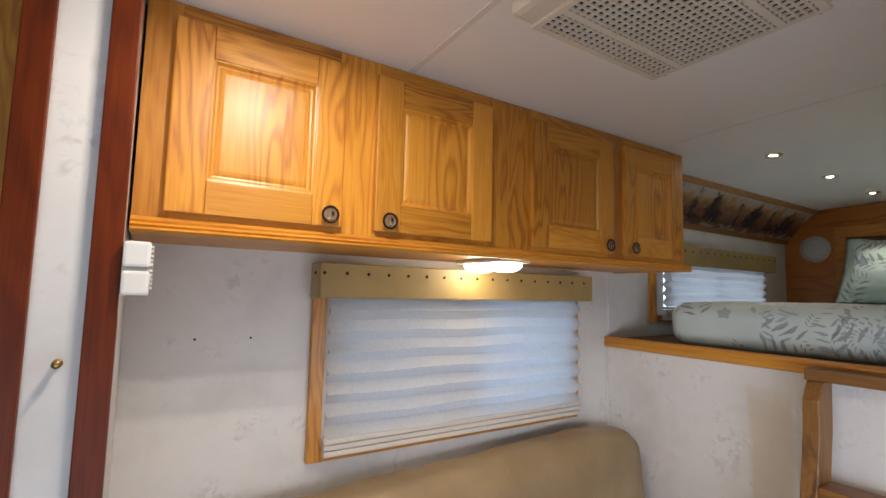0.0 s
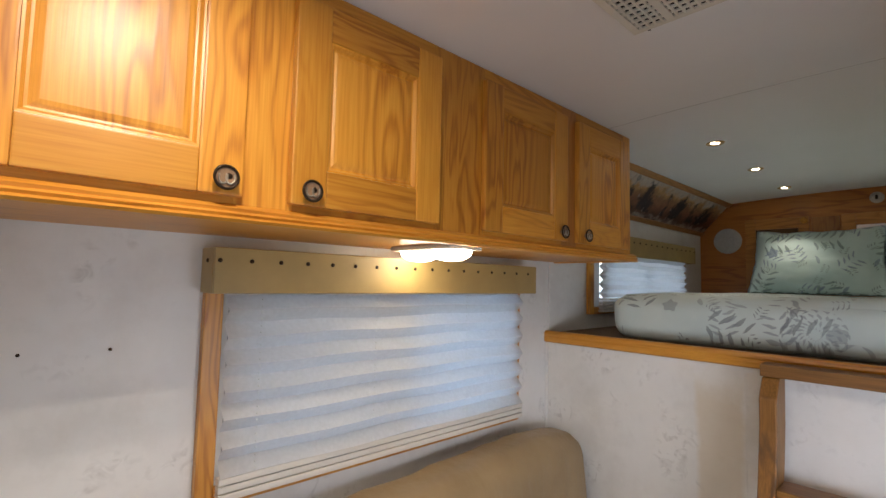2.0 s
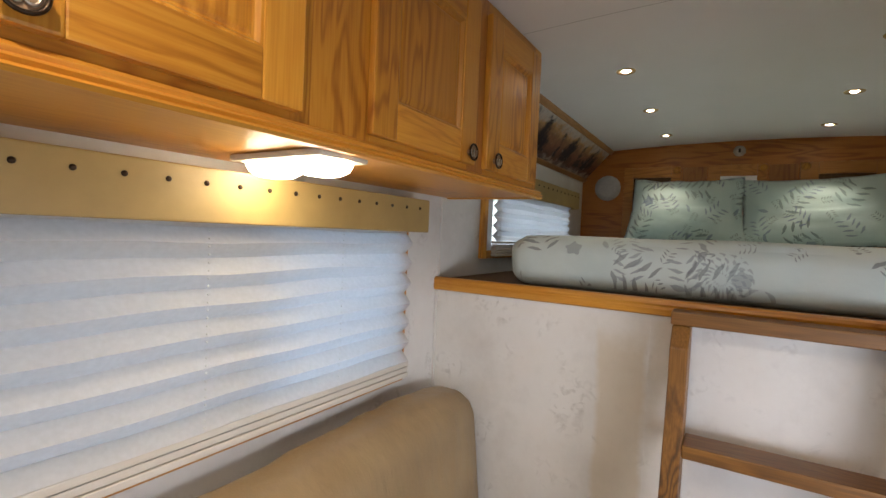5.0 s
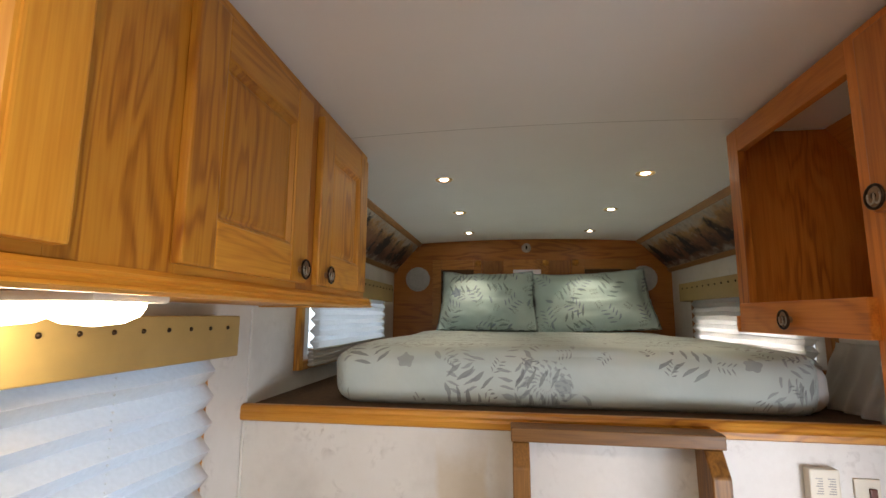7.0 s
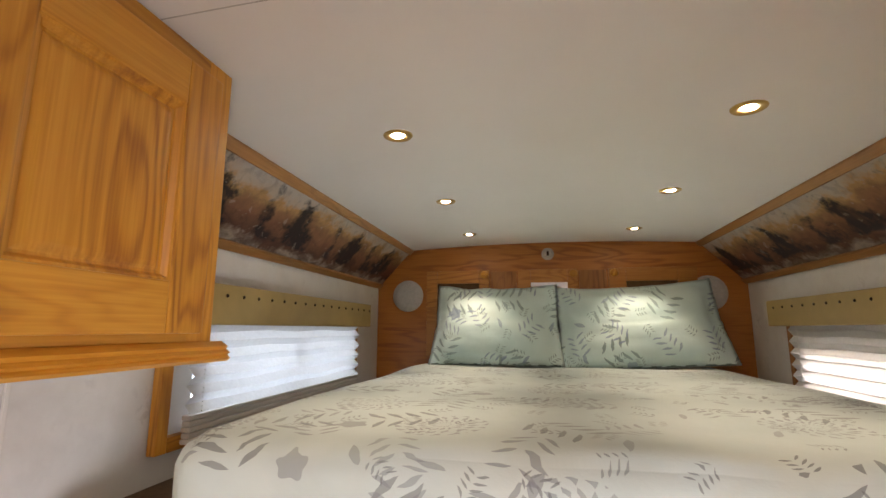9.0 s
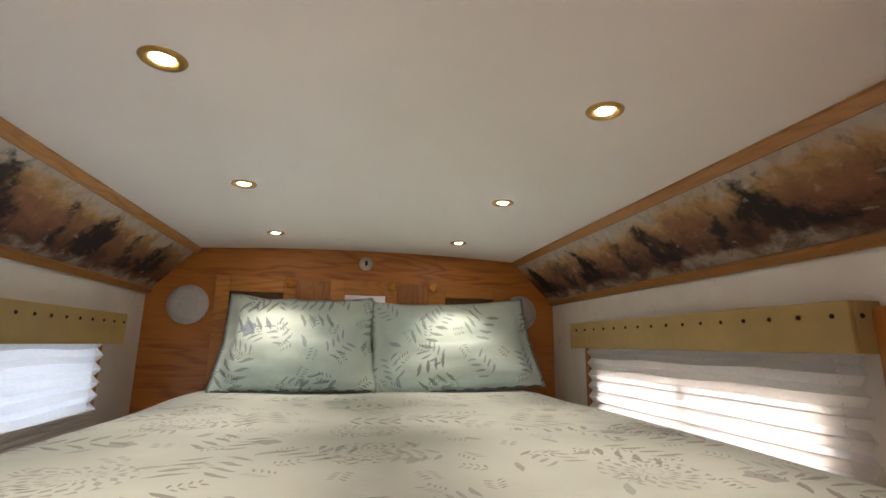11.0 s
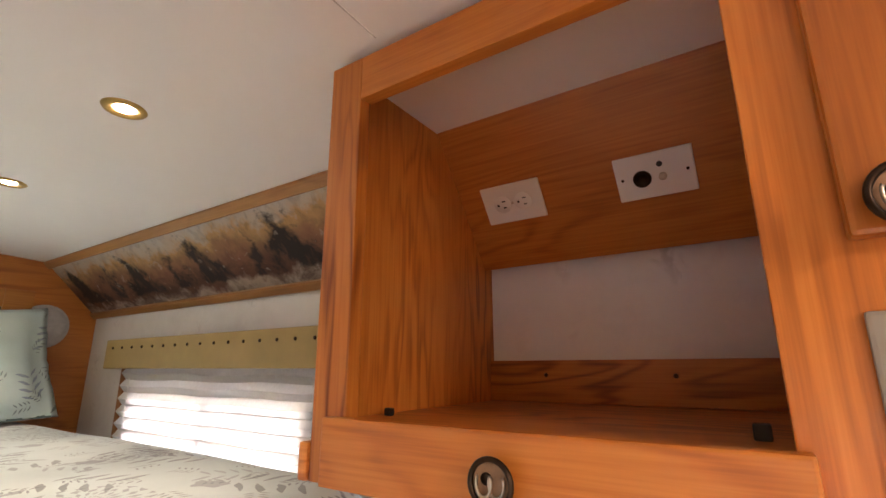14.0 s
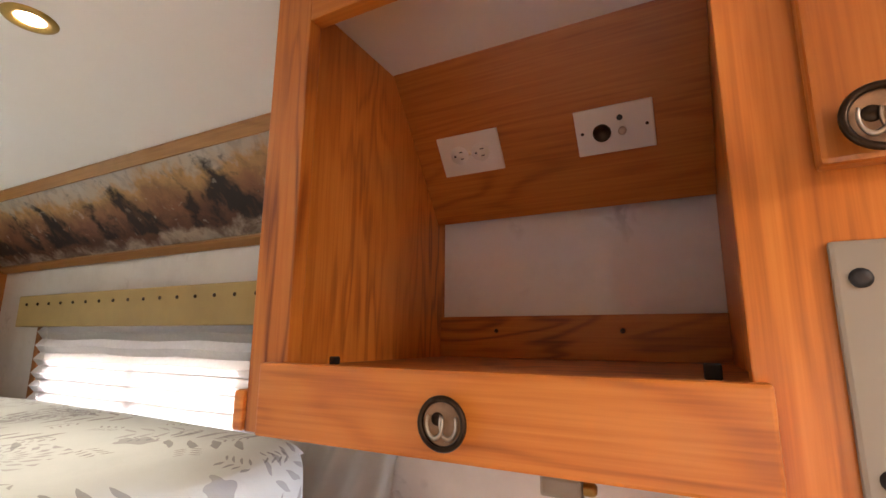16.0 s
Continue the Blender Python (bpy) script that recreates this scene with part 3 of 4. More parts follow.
    part("painting", bm, ART, pnl)
    d = Vector((0, yb - yt, zb - zt)).normalized()
    n = Vector((0, d.z, -d.y))
    if n.z > 0:
        n = -n

    def strip(s0, s1, h):
        pts = []
        for s, k in ((s0, 0.0), (s0, h * 0.7), (s0 + 0.004, h), (s1 - 0.004, h), (s1, h * 0.7), (s1, 0.0)):
            q = Vector((0, yt, zt)) + d * s + n * k
            pts.append((q.y, q.z))
        return prism(pts, x0, x1, 0)
    L = (Vector((0, yb, zb)) - Vector((0, yt, zt))).length
    for s0, s1 in ((-0.004, 0.03), (L - 0.028, L + 0.002)):
        part("trim_strip", strip(s0, s1, 0.012), OAKT, pnl, "oak trim strip")


# ---- windows, blinds, valances ----
def valance(x0, x1, y, z0, z1, wall, first, step, label):
    """A vinyl-covered box valance with a row of upholstery tacks near its top edge."""
    s = 1 if wall > y else -1
    v = empty("window_valance", (x0, wall, z0), label, "valance", "window valances")
    e = v.location
    o = Matrix.Translation(-e)

    def add(name, bm, m, lab=""):
        bm.transform(o)
        return part(name, bm, m, v, lab)
    t = 0.012
    add("front_board", boxes(((x0, min(y, y + s * t), z0), (x1, max(y, y + s * t), z1)), bevel=0.004), VINYL)
    for xa in (x0, x1 - t):
        ya, yb = sorted((y + s * (t + 0.001), wall - s * 0.001))
        add("return_board", boxes(((xa, ya, z0), (xa + t, yb, z1)), bevel=0.003), VINYL)
    x = first
    tack = None
    spots = []
    while x < x1 - 0.006:
        spots.append((x, y - s * 0.0, z1 - 0.030, 90 * s))
        x += step
    for i, (tx, ty, tz, rot) in enumerate(spots):
        if tack is None:
            bm = lathe([(0.0052, 0.0), (0.0048, 0.002), (0.003, 0.0038), (0, 0.0044)], 12)
            bm.transform(pose(0, 0, 0, 90 * s, 0, 0))
            tack = part("tack", bm, BRONZE, v, "dark bronze tack head", True)
            tack.location = Vector((tx, ty, tz)) - e
        else:
            k = tack.copy()
            scene.collection.objects.link(k)
            k.location = Vector((tx, ty, tz)) - e
    for xa in (x0, x1):
        k = tack.copy()
        scene.collection.objects.link(k)
        k.location = Vector((xa, wall - s * 0.05, z1 - 0.030)) - e
        k.rotation_euler = (0, 0, radians(-90 * s if xa == x0 else 90 * s))
    return v


def blind(x0, x1, y, z0, z1, inner, stack, cords, label, pitch=0.043, deep=0.011, hem=0.0):
    """A pleated blind: folded cloth, a bottom rail of stacked pleats and cord beads."""
    b = empty("pleated_blind", ((x0 + x1) / 2, y, z0), label, "blind", "pleated blinds")
    o = Matrix.Translation(-b.location)
    n = int((z1 - z0 - stack) / pitch) * 2
    dz = (z1 - z0 - stack) / n
    bm = bmesh.new()
    rnd = random.Random(int(x0 * 100))
    nx = 12
    rows = []
    for i in range(n + 1):
        dy = deep if i % 2 else -deep
        row = []
        for k in range(nx + 1):
            sag = 0.0025 * math.sin(k * 1.3 + i * 0.4) + rnd.uniform(-0.0008, 0.0008)
            row.append(bm.verts.new((x0 + (x1 - x0) * k / nx, y + dy, z0 + stack + dz * i + sag)))
        rows.append(row)
    for a, c in zip(rows, rows[1:]):
        for k in range(nx):
            bm.faces.new((a[k], a[k + 1], c[k + 1], c[k]))
    bm.transform(o)
    part("pleated_cloth", bm, CLOTH, b)
    if hem:
        bm = bmesh.new()
        for i in range(0 if inner < 0 else 1, n + 1, 2):
            zc = z0 + stack + dz * i
            box(bm, (x0, y + inner * (deep + 0.0015), zc - hem / 2), (x1, y + inner * (deep + 0.0025), zc + hem / 2))
        bm.transform(o)
        tagged(part("pleat_hem", bm, RAIL, b, "doubled hems along the outer folds"), kind="stuff")
    k = max(3, int(stack / 0.014))
    h = stack / k
    for i in range(k):
        j = 0.002 * (i % 2)
        bm = boxes(((x0 - 0.003, y - 0.013 + j, z0 + h * i + 0.001), (x1 + 0.003, y + 0.013 - j, z0 + h * (i + 1) - 0.001)), bevel=0.003)
        bm.transform(o)
        part("stacked_pleat", bm, RAIL, b)
    for cx in cords:
        bm = bmesh.new()
        for i in range(2 * n):
            r = bmesh.ops.create_icosphere(bm, subdivisions=1, radius=0.0028)
            for vv in r["verts"]:
                vv.co += Vector((cx, y - inner * (deep + 0.0015), z0 + stack + dz * 0.5 * (i + 0.5))) - b.location
        tagged(part("cord_eyelet", bm, WHITE, b, "row of pale cord eyelets"), kind="stuff")
    return b


def window(name, x0, x1, z0, z1, wall, s, fw, hole, mullion, label):
    """A timber-framed sliding window in a wall; s is +1 where outside lies towards +y."""
    w = empty(name, ((x0 + x1) / 2, wall, z0), label, "window", kind="structure")
    o = Matrix.Translation(-w.location)

    def add(nm, bm, m, parent=w, lab=""):
        bm.transform(o)
        return part(nm, bm, m, parent, lab)
    ya, yb = sorted((wall - s * 0.025, wall - s * 0.001))
    for lo, hi, ax in (((x0, ya, z0), (x0 + fw, yb, z1), "z"), ((x1 - fw, ya, z0), (x1, yb, z1), "z"),
                       ((x0 + fw, ya, z0), (x1 - fw, yb, z0 + fw), "x"), ((x0 + fw, ya, z1 - fw), (x1 - fw, yb, z1), "x")):
        add("frame_board", boxes((lo, hi), bevel=0.003), REDOAK[ax] if s < 0 else OAK[ax])
    xa, xb, za, zb = hole
    y0, y1 = sorted((wall + s * 0.02, wall + s * 0.045))
    t = 0.014
    add("sash", boxes(((xa, y0, za), (xb, y1, za + t)), ((xa, y0, zb - t), (xb, y1, zb)), ((xa, y0, za + t), (xa + t, y1, zb - t)),
                      ((xb - t, y0, za + t), (xb, y1, zb - t)), ((mullion - 0.014, y0 - 0.001, za + t), (mullion + 0.014, y1 + 0.001, zb - t))), ALU)
    ym = wall + s * 0.032
    for pa, pb in ((xa + t, mullion - 0.014), (mullion + 0.014, xb - t)):
        p = add("pane", boxes(((pa, ym - 0.002, za + t), (pb, ym + 0.002, zb - t))), PANE)
        p.visible_shadow = False
    return w


window("window_1", 0.558, 1.74, 0.966, 1.56, YL, 1, 0.042, (0.62, 1.70, 1.0, 1.46), 1.16, "timber-framed sliding window over the sofa")
blind(0.603, 1.722, 1.432, 0.985, 1.555, 1, 0.055, (0.68, 1.02, 1.40), "lowered off-white pleated blind over the lounge window", 0.061, 0.014)
valance(0.552, 1.747, 1.375, 1.465, 1.57, YL - 0.001, 0.563, 0.0705, "gold-tan vinyl box valance with bronze tacks")

window("window_2", 2.29, 3.50, 1.362, 1.755, YL, 1, 0.035, (2.42, 3.44, 1.40, 1.655), 2.93, "low timber-framed bunk window")
blind(2.365, 3.46, 1.436, 1.372, 1.752, 1, 0.07, (2.40, 3.40), "pale pleated blind of the low bunk window")
valance(2.325, 3.54, 1.40, 1.658, 1.765, YL - 0.001, 2.36, 0.072, "gold-tan vinyl box valance over the bunk window")

# pane of the invented opening that holds the low fill lamp
gw = tagged(part("fill_opening_pane", boxes(((0.74, YR - 0.045, 0.88), (1.36, YR - 0.035, 1.16))), PANE), "added unseen window opening under the cabinets for fill light", "window", kind="structure")
gw.visible_shadow = False
window("window_3", 2.30, 3.49, 1.362, 1.755, YR, -1, 0.035, (2.43, 3.36, 1.395, 1.60), 2.88, "sunlit timber-framed bunk window")
blind(2.36, 3.43, -0.381, 1.378, 1.752, -1, 0.035, (2.40, 3.36), "sunlit pale pleated blind of the bunk window", 0.038, 0.009, 0.005)
valance(2.335, 3.51, -0.34, 1.664, 1.767, YR + 0.001, 2.37, 0.072, "gold-tan vinyl valance beside the open shelf cabinet")


# ---- knobs and doors ----
def knob(parent, at, m, up):
    """A round pull: dark ring, tan dished disc and two linked horseshoes on a short neck, facing along m's z."""
    k0 = part("knob", lathe([(0.007, 0.0), (0.006, 0.009), (0.017, 0.012), (0.0185, 0.0145), (0.016, 0.014), (0, 0.0125)], 24, m), ANTIQUE, parent, "tan round knob with a dark ring", True)
    k0.location = at
    part("ring", torus(0.0192, 0.0026, m @ pose(0, 0, 0.0155)), BRONZE, k0, "dark bronze ring", True)
    for dx, dz in ((-0.0055, 0.0), (0.0055, 0.0014)):
        a = (150, 390) if up > 0 else (-30, 210)
        bm = torus(0.0088, 0.0015, pose(dx, 0, 0.0155 + dz) @ Matrix.Diagonal((0.8, 1.25, 1, 1)), a, 18, 6)
        bm.transform(m)
        part("horseshoe", bm, STEEL, k0, "small nickel horseshoe", True)
    part("screw_recess", lathe([(0.0055, 0.0128), (0.005, 0.0142), (0, 0.0142)], 14, m @ pose(0.005, 0.003 * up, 0)), BRONZE, k0, "dark recess", True)
    return k0


def panel_door(parent, x0, x1, z0, z1, y, s, material):
    """A framed door with a raised centre panel. Its face is at y and looks towards -s."""
    o = Matrix.Translation(-parent.location)
    st = 0.074
    d = empty("door", (0, 0, 0))
    d.parent = parent
    back = y + s * 0.018

    def add(nm, bmx, mt, lab=""):
        bmx.transform(o)
        return part(nm, bmx, mt, d, lab)

    def slab(xa, xb, za, zb, f, k, bev):
        ya, yb = sorted((f, k))
        return boxes(((xa, ya, za), (xb, yb, zb)), bevel=bev)
    add("stile", slab(x0, x0 + st, z0, z1, y, back, 0.004), material["z"])
    add("stile", slab(x1 - st, x1, z0, z1, y, back, 0.004), material["z"])
    add("rail", slab(x0 + st, x1 - st, z0, z0 + st, y + s * 0.0008, back, 0.003), material["x"])
    add("rail", slab(x0 + st, x1 - st, z1 - st, z1, y + s * 0.0008, back, 0.003), material["x"])
    # raised panel with a sloped field round it
    xa, xb, za, zb = x0 + st, x1 - st, z0 + st, z1 - st
    bm = bmesh.new()
    loops = []
    for ins, dep in ((0.0, 0.0030), (0.004, 0.0040), (0.009, 0.0115), (0.013, 0.0125), (0.018, 0.0100), (0.025, 0.0085)):
        loops.append([bm.verts.new((px, y + s * dep, pz)) for px, pz in ((xa + ins, za + ins), (xb - ins, za + ins), (xb - ins, zb - ins), (xa + ins, zb - ins))])
    for p, q in zip(loops, loops[1:]):
        for i in range(4):
            bm.faces.new((p[i], p[(i + 1) % 4], q[(i + 1) % 4], q[i]))
    bm.faces.new(loops[-1])
    bmesh.ops.recalc_face_normals(bm, faces=bm.faces[:])
    add("raised_panel", bm, material["panel"])
    return d


# ---- overhead cabinet of the lounge ----
cab = empty("overhead_cabinet", (1.04, YL, 1.6), "honey oak overhead cabinet with four closed raised-panel doors", "cabinet")
co = Matrix.Translation(-cab.location)


def cadd(nm, bm, m, parent=cab, lab=""):
    bm.transform(co)
    return part(nm, bm, m, parent, lab)


CY = 1.118
cadd("bottom_board", boxes(((0.08, CY + 0.002, 1.602), (2.008, YL - 0.002, 1.616)), bevel=0.001), OAK["x"])
cadd("end_panel", boxes(((1.992, CY + 0.02, 1.617), (2.008, YL - 0.002, 2.082)), bevel=0.001), OAK["z"])
cadd("end_panel", boxes(((0.08, CY + 0.02, 1.617), (0.094, YL - 0.002, 2.082)), bevel=0.001), OAK["z"])
DOORS = ((0.133, 0.508, 0.474), (0.594, 0.972, 0.631), (1.135, 1.535, 1.497), (1.600, 1.965, 1.641))
edges = [0.08] + [v for d in DOORS for v in (d[0] + 0.012, d[1] - 0.012)] + [2.008]
for i in range(0, 10, 2):
    cadd("face_stile", boxes(((edges[i], CY, 1.617), (edges[i + 1], CY + 0.019, 2.092)), bevel=0.0015), REDOAK["z"] if i == 6 else OAK["z"])
for i in range(4):
    a, b = edges[1 + 2 * i], edges[2 + 2 * i]
    cadd("face_rail", boxes(((a, CY, 2.04), (b, CY + 0.019, 2.092)), bevel=0.001), OAK["x"])
    cadd("face_rail", boxes(((a, CY, 1.617), (b, CY + 0.019, 1.658)), bevel=0.001), OAK["x"])
for x0, x1, kx in DOORS:
    d = panel_door(cab, x0, x1, 1.642, 2.056, CY - 0.0185, 1, OAK)
    knob(d, Vector((kx, CY - 0.0185, 1.669)) - cab.location, pose(0, 0, 0, 90, 0, 0), 1)
prof = [(CY + 0.004, 1.597), (CY - 0.016, 1.597), (CY - 0.022, 1.602), (CY - 0.016, 1.607), (CY - 0.021, 1.611), (CY - 0.013, 1.616), (CY - 0.016, 1.621), (CY - 0.003, 1.629), (CY - 0.001, 1.629), (CY + 0.001, 1.602)]
cadd("base_moulding", prism(prof, 0.08, 2.032, 0), OAK["x"], cab, "ridged oak moulding")
cadd("end_moulding", boxes(((2.0085, CY + 0.003, 1.597), (2.028, YL - 0.002, 1.62)), bevel=0.004), OAK["y"])

# twin dome lamp under the cabinet
lamp = empty("under_cabinet_lamp", (1.09, 1.245, 1.597), "lit twin-dome lamp under the oak cabinet", "lamp")
lo_ = Matrix.Translation(-lamp.location)
bm = boxes(((1.028, 1.122, 1.588), (1.152, 1.372, 1.601)), bevel=0.005)
bm.transform(lo_)
part("base", bm, CREAM, lamp)
for dy in (-0.066, 0.066):
    bm = lathe([(0.056, -0.010), (0.056, -0.015), (0.050, -0.026), (0.033, -0.035), (0, -0.039)], 32)
    part("dome_lens", bm, LENS, lamp, "glowing milky dome lens", True).location = (0, dy, 0)
    d_ = bpy.data.lights.new("under_cabinet_bulb", "POINT")
    d_.energy, d_.color, d_.shadow_soft_size = 0.17, WARM, 0.03
    new("under_cabinet_bulb", d_).location = (1.09, 1.245 + dy, 1.535)

# ---- partition beside the cabinet ----
part_wall = tagged(part("partition_wall", boxes(((-0.070, 0.94, 0.0), (0.074, YL, 2.09))), WALL), "narrow off-white partition with rub marks", "wall", kind="structure")
for xa, xb in ((0.036, 0.0785), (-0.074, -0.032)):
    tagged(part("door_trim", boxes(((xa, 0.926, 0.0), (xb, 0.9395, 2.088)), bevel=0.003), MAHOG), "dark mahogany door trim strip", "trim", kind="structure")
tagged(part("door_trim", boxes(((0.0745, 0.926, 0.0), (0.0785, 0.962, 1.44)), bevel=0.001), MAHOG), kind="structure")
hook = empty("wall_peg", (0.008, 0.94, 1.37), "small brass peg on the partition end", "peg")
part("peg", lathe([(0.007, 0.0), (0.0065, 0.003), (0.004, 0.004), (0.004, 0.012), (0.0065, 0.015), (0.0055, 0.02), (0, 0.021)], 16, pose(0, 0, 0, 90, 0, 0)), BRASS, hook, smooth=True)
box_ = empty("door_chime_box", (0.08, 0.93, 1.475), "white plastic detector box with ribbed vents", "detector")
part("housing", boxes(((-0.001, -0.018, 0.0), (0.038, 0.055, 0.040)), ((-0.001, -0.018, 0.046), (0.038, 0.055, 0.088)), bevel=0.005), WHITE, box_)
part("seam_strip", boxes(((0.0, -0.014, 0.039), (0.034, 0.05, 0.047))), GREY, box_, "grey recessed seam")
for i in range(10):
    z = 0.010 + i * 0.0072 + (0.003 if i > 4 else 0)
    part("vent_rib", boxes(((0.0365, -0.010, z), (0.042, 0.045, z + 0.004)), bevel=0.001), WHITE, box_)
# next room behind the partition
hc = empty("tall_cabinet", (-0.5, YL, 0.0), "oak cabinet in the room behind the partition", "cabinet")
part("upper_body", boxes(((-0.30, -0.30, 1.62), (0.405, -0.003, 2.085)), bevel=0.003), OAK["z"], hc)
part("lower_body", boxes(((-0.30, -0.12, 0.0), (0.405, -0.003, 1.60)), bevel=0.003), CREAM, hc, "beige lower front")

# ---- sofa ----
sofa = empty("sofa", (1.05, 1.28, 0.0), "tan leather sofa bench with a puckered backrest", "sofa")


def cushion(lo, hi, r, nx=28, ny=10, nz=10, seed=1, puff=0.02, wr=0.006):
    """A soft block: a rounded box whose faces swell and crease."""
    bm = bmesh.new()
    bmesh.ops.create_cube(bm, size=2.0)
    bmesh.ops.subdivide_edges(bm, edges=bm.edges[:], cuts=27, use_grid_fill=True)
    lo, hi = Vector(lo), Vector(hi)
    c, h = (lo + hi) / 2, (hi - lo) / 2
    for v in bm.verts:
        p = Vector((v.co.x * h.x, v.co.y * h.y, v.co.z * h.z))
        q = Vector([max(-h[i] + r, min(h[i] - r, p[i])) for i in range(3)])
        n = p - q
        if n.length > 1e-6:
            p = q + n.normalized() * r
            n.normalize()
        else:
            n = Vector((0, 0, 0))
        k = puff * (1 - v.co.x ** 4) * (1 - v.co.z ** 4)
        p.y -= k if v.co.y < 0 else 0
        w = noise.noise(Vector((p.x * 9, p.y * 5, p.z * 3 + seed)))
        p += n * (w * wr)
        v.co = c + p
    return bm


bm = cushion((0.16, 1.20, 0.46), (1.93, 1.40, 0.943), 0.075, seed=0)
for v in bm.verts:
    v.co.y += (v.co.z - 0.46) * 0.10
    v.co.z -= 0.035 * max(0.0, 1.6 - v.co.x) * max(0.0, v.co.z - 0.46) / 0.48
    e = max(0, v.co.x - 1.70)
    v.co.z -= e * e * 0.5
    for cx, k in ((1.80, 0.5), (1.62, 0.7), (1.47, 1.2), (1.38, 0.8), (1.22, 0.5), (0.98, 0.6), (0.75, 0.8), (0.5, 0.6)):
        v.co.y += 0.016 * k * math.exp(-((v.co.x - cx - 0.1 * (v.co.z - 0.9)) / 0.022) ** 2)
bm.transform(Matrix.Translation(-sofa.location))
part("back_cushion", bm, LEATHER, sofa, smooth=True)
for i, (a, b) in enumerate(((0.16, 1.03), (1.032, 1.905))):
    bm = cushion((a, 0.82, 0.30), (b, 1.235, 0.47), 0.05, seed=i + 5, puff=0.01)
    bm.transform(Matrix.Translation(-sofa.location))
    part("seat_cushion", bm, LEATHER, sofa, smooth=True)
bm = boxes(((0.16, 0.85, 0.0), (1.905, 1.44, 0.31)), bevel=0.01)
bm.transform(Matrix.Translation(-sofa.location))
part("base", bm, OAK["x"], sofa)

# ---- ceiling air conditioner ----
ac = empty("ceiling_air_conditioner", (0.97, 0.53, 2.105), "white ceiling air conditioner with a perforated grille", "air conditioner")
ao = Matrix.Translation(-ac.location)
AX0, AX1, AY0, AY1, AZ = 0.715, 1.205, 0.335, 0.728, 2.062
bm = boxes(((AX0, AY0, AZ + 0.004), (AX1, AY1, 2.104)), bevel=0.016)
bm.transform(ao)
part("shroud", bm, CREAM, ac, smooth=False)
bm = boxes(((AX0 + 0.075, AY0 + 0.02, AZ + 0.0025), (AX1 - 0.015, AY1 - 0.02, AZ + 0.0038)))
bm.transform(ao)
part("dark_filter", bm, DARKIN, ac, "dark filter behind the grille")
bm = bmesh.new()
gx0, gx1, gy0, gy1 = AX0 + 0.07, AX1 - 0.012, AY0 + 0.012, AY1 - 0.012
nx_, ny_ = 21, 25
for i in range(nx_ + 1):
    x = gx0 + (gx1 - gx0) * i / nx_
    w = 0.0032
    box(bm, (x - w, gy0, AZ - 0.002), (x + w, gy1, AZ + 0.002))
for j in range(ny_ + 1):
    y = gy0 + (gy1 - gy0) * j / ny_
    w = 0.008 if j in (0, ny_, 5, ny_ - 5) else 0.0024
    box(bm, (gx0, y - w, AZ - 0.0026), (gx1, y + w, AZ + 0.0014))
box(bm, (gx0 - 0.012, gy0 - 0.008, AZ - 0.003), (gx0, gy1 + 0.008, AZ + 0.004))
box(bm, (gx1, gy0 - 0.008, AZ - 0.003), (gx1 + 0.010, gy1 + 0.008, AZ + 0.004))
bm.transform(ao)
part("grille", bm, CREAM, ac, "white square-holed grille")
for y in (AY0 + 0.03, AY1 - 0.03):
    bm = prism([(AX1 + 0.001, y - 0.012), (AX1 + 0.02, y), (AX1 + 0.001, y + 0.012)], AZ + 0.006, AZ + 0.012, 2)
    bm.transform(ao)
    part("latch", bm, DARKIN, ac, "small dark corner latch")

# ---- lounge ceiling lamp ----
cl = empty("ceiling_lamp", (0.35, 0.667, 2.105), "lit twin-dome lamp on the lounge ceiling", "lamp")
part("base", boxes(((-0.055, -0.122, -0.012), (0.055, 0.122, 0.0)), bevel=0.005), CREAM, cl)
for dy in (-0.055, 0.055):
    part("dome_lens", lathe([(0.046, -0.0125), (0.045, -0.016), (0.040, -0.025), (0.026, -0.033), (0, -0.036)], 32), LENS, cl, "glowing milky dome lens", True).location = (0, dy, 0)
    cd_ = bpy.data.lights.new("ceiling_lamp_bulb", "AREA")
    cd_.shape, cd_.size, cd_.energy, cd_.color = "DISK", 0.03, 2.1, (1.0, 0.88, 0.72)
    new("ceiling_lamp_bulb", cd_).location = (0.35, 0.667 + dy, 2.060)

# ---- downlights ----
first_light = None
for x in (2.332, 2.930, 3.533):
    for y in (0.907, 0.152):
        m = pose(x, y, ceil_z(y))
        if first_light is None:
            first_light = empty("downlight", (x, y, ceil_z(y)), "small lit halogen downlight with a brass rim", "downlight", "downlights over the bed")
            part("rim", lathe([(0.020, 0.004), (0.020, -0.001), (0.026, -0.0045), (0.033, -0.003), (0.036, 0.001), (0.036, 0.004)], 28), BRASS, first_light, "polished brass rim", True)
            part("bulb", lathe([(0.0, -0.004), (0.010, -0.003), (0.0155, 0.0), (0.0195, 0.003)], 20), BULB, first_light, "glowing halogen bulb", True)
        else:
            copy_thing(first_light, m)
        s_ = bpy.data.lights.new("downlight_beam", "SPOT")
        s_.energy, s_.color, s_.spot_size, s_.spot_blend, s_.shadow_soft_size = 2.7, (1.0, 0.87, 0.68), radians(74), 0.9, 0.015
        so = new("downlight_beam", s_)
        so.matrix_world = pose(x, y, ceil_z(y) - 0.012)

# ---- bed ----
bed = empty("mattress", (2.95, 0.5, 1.292), "mattress dressed in a leaf-print quilt", "mattress")
BX0, BX1, BY0, BY1, BZ0, BZ1 = 2.055, 3.845, -0.235, 1.215, 1.293, 1.470
bm = bmesh.new()
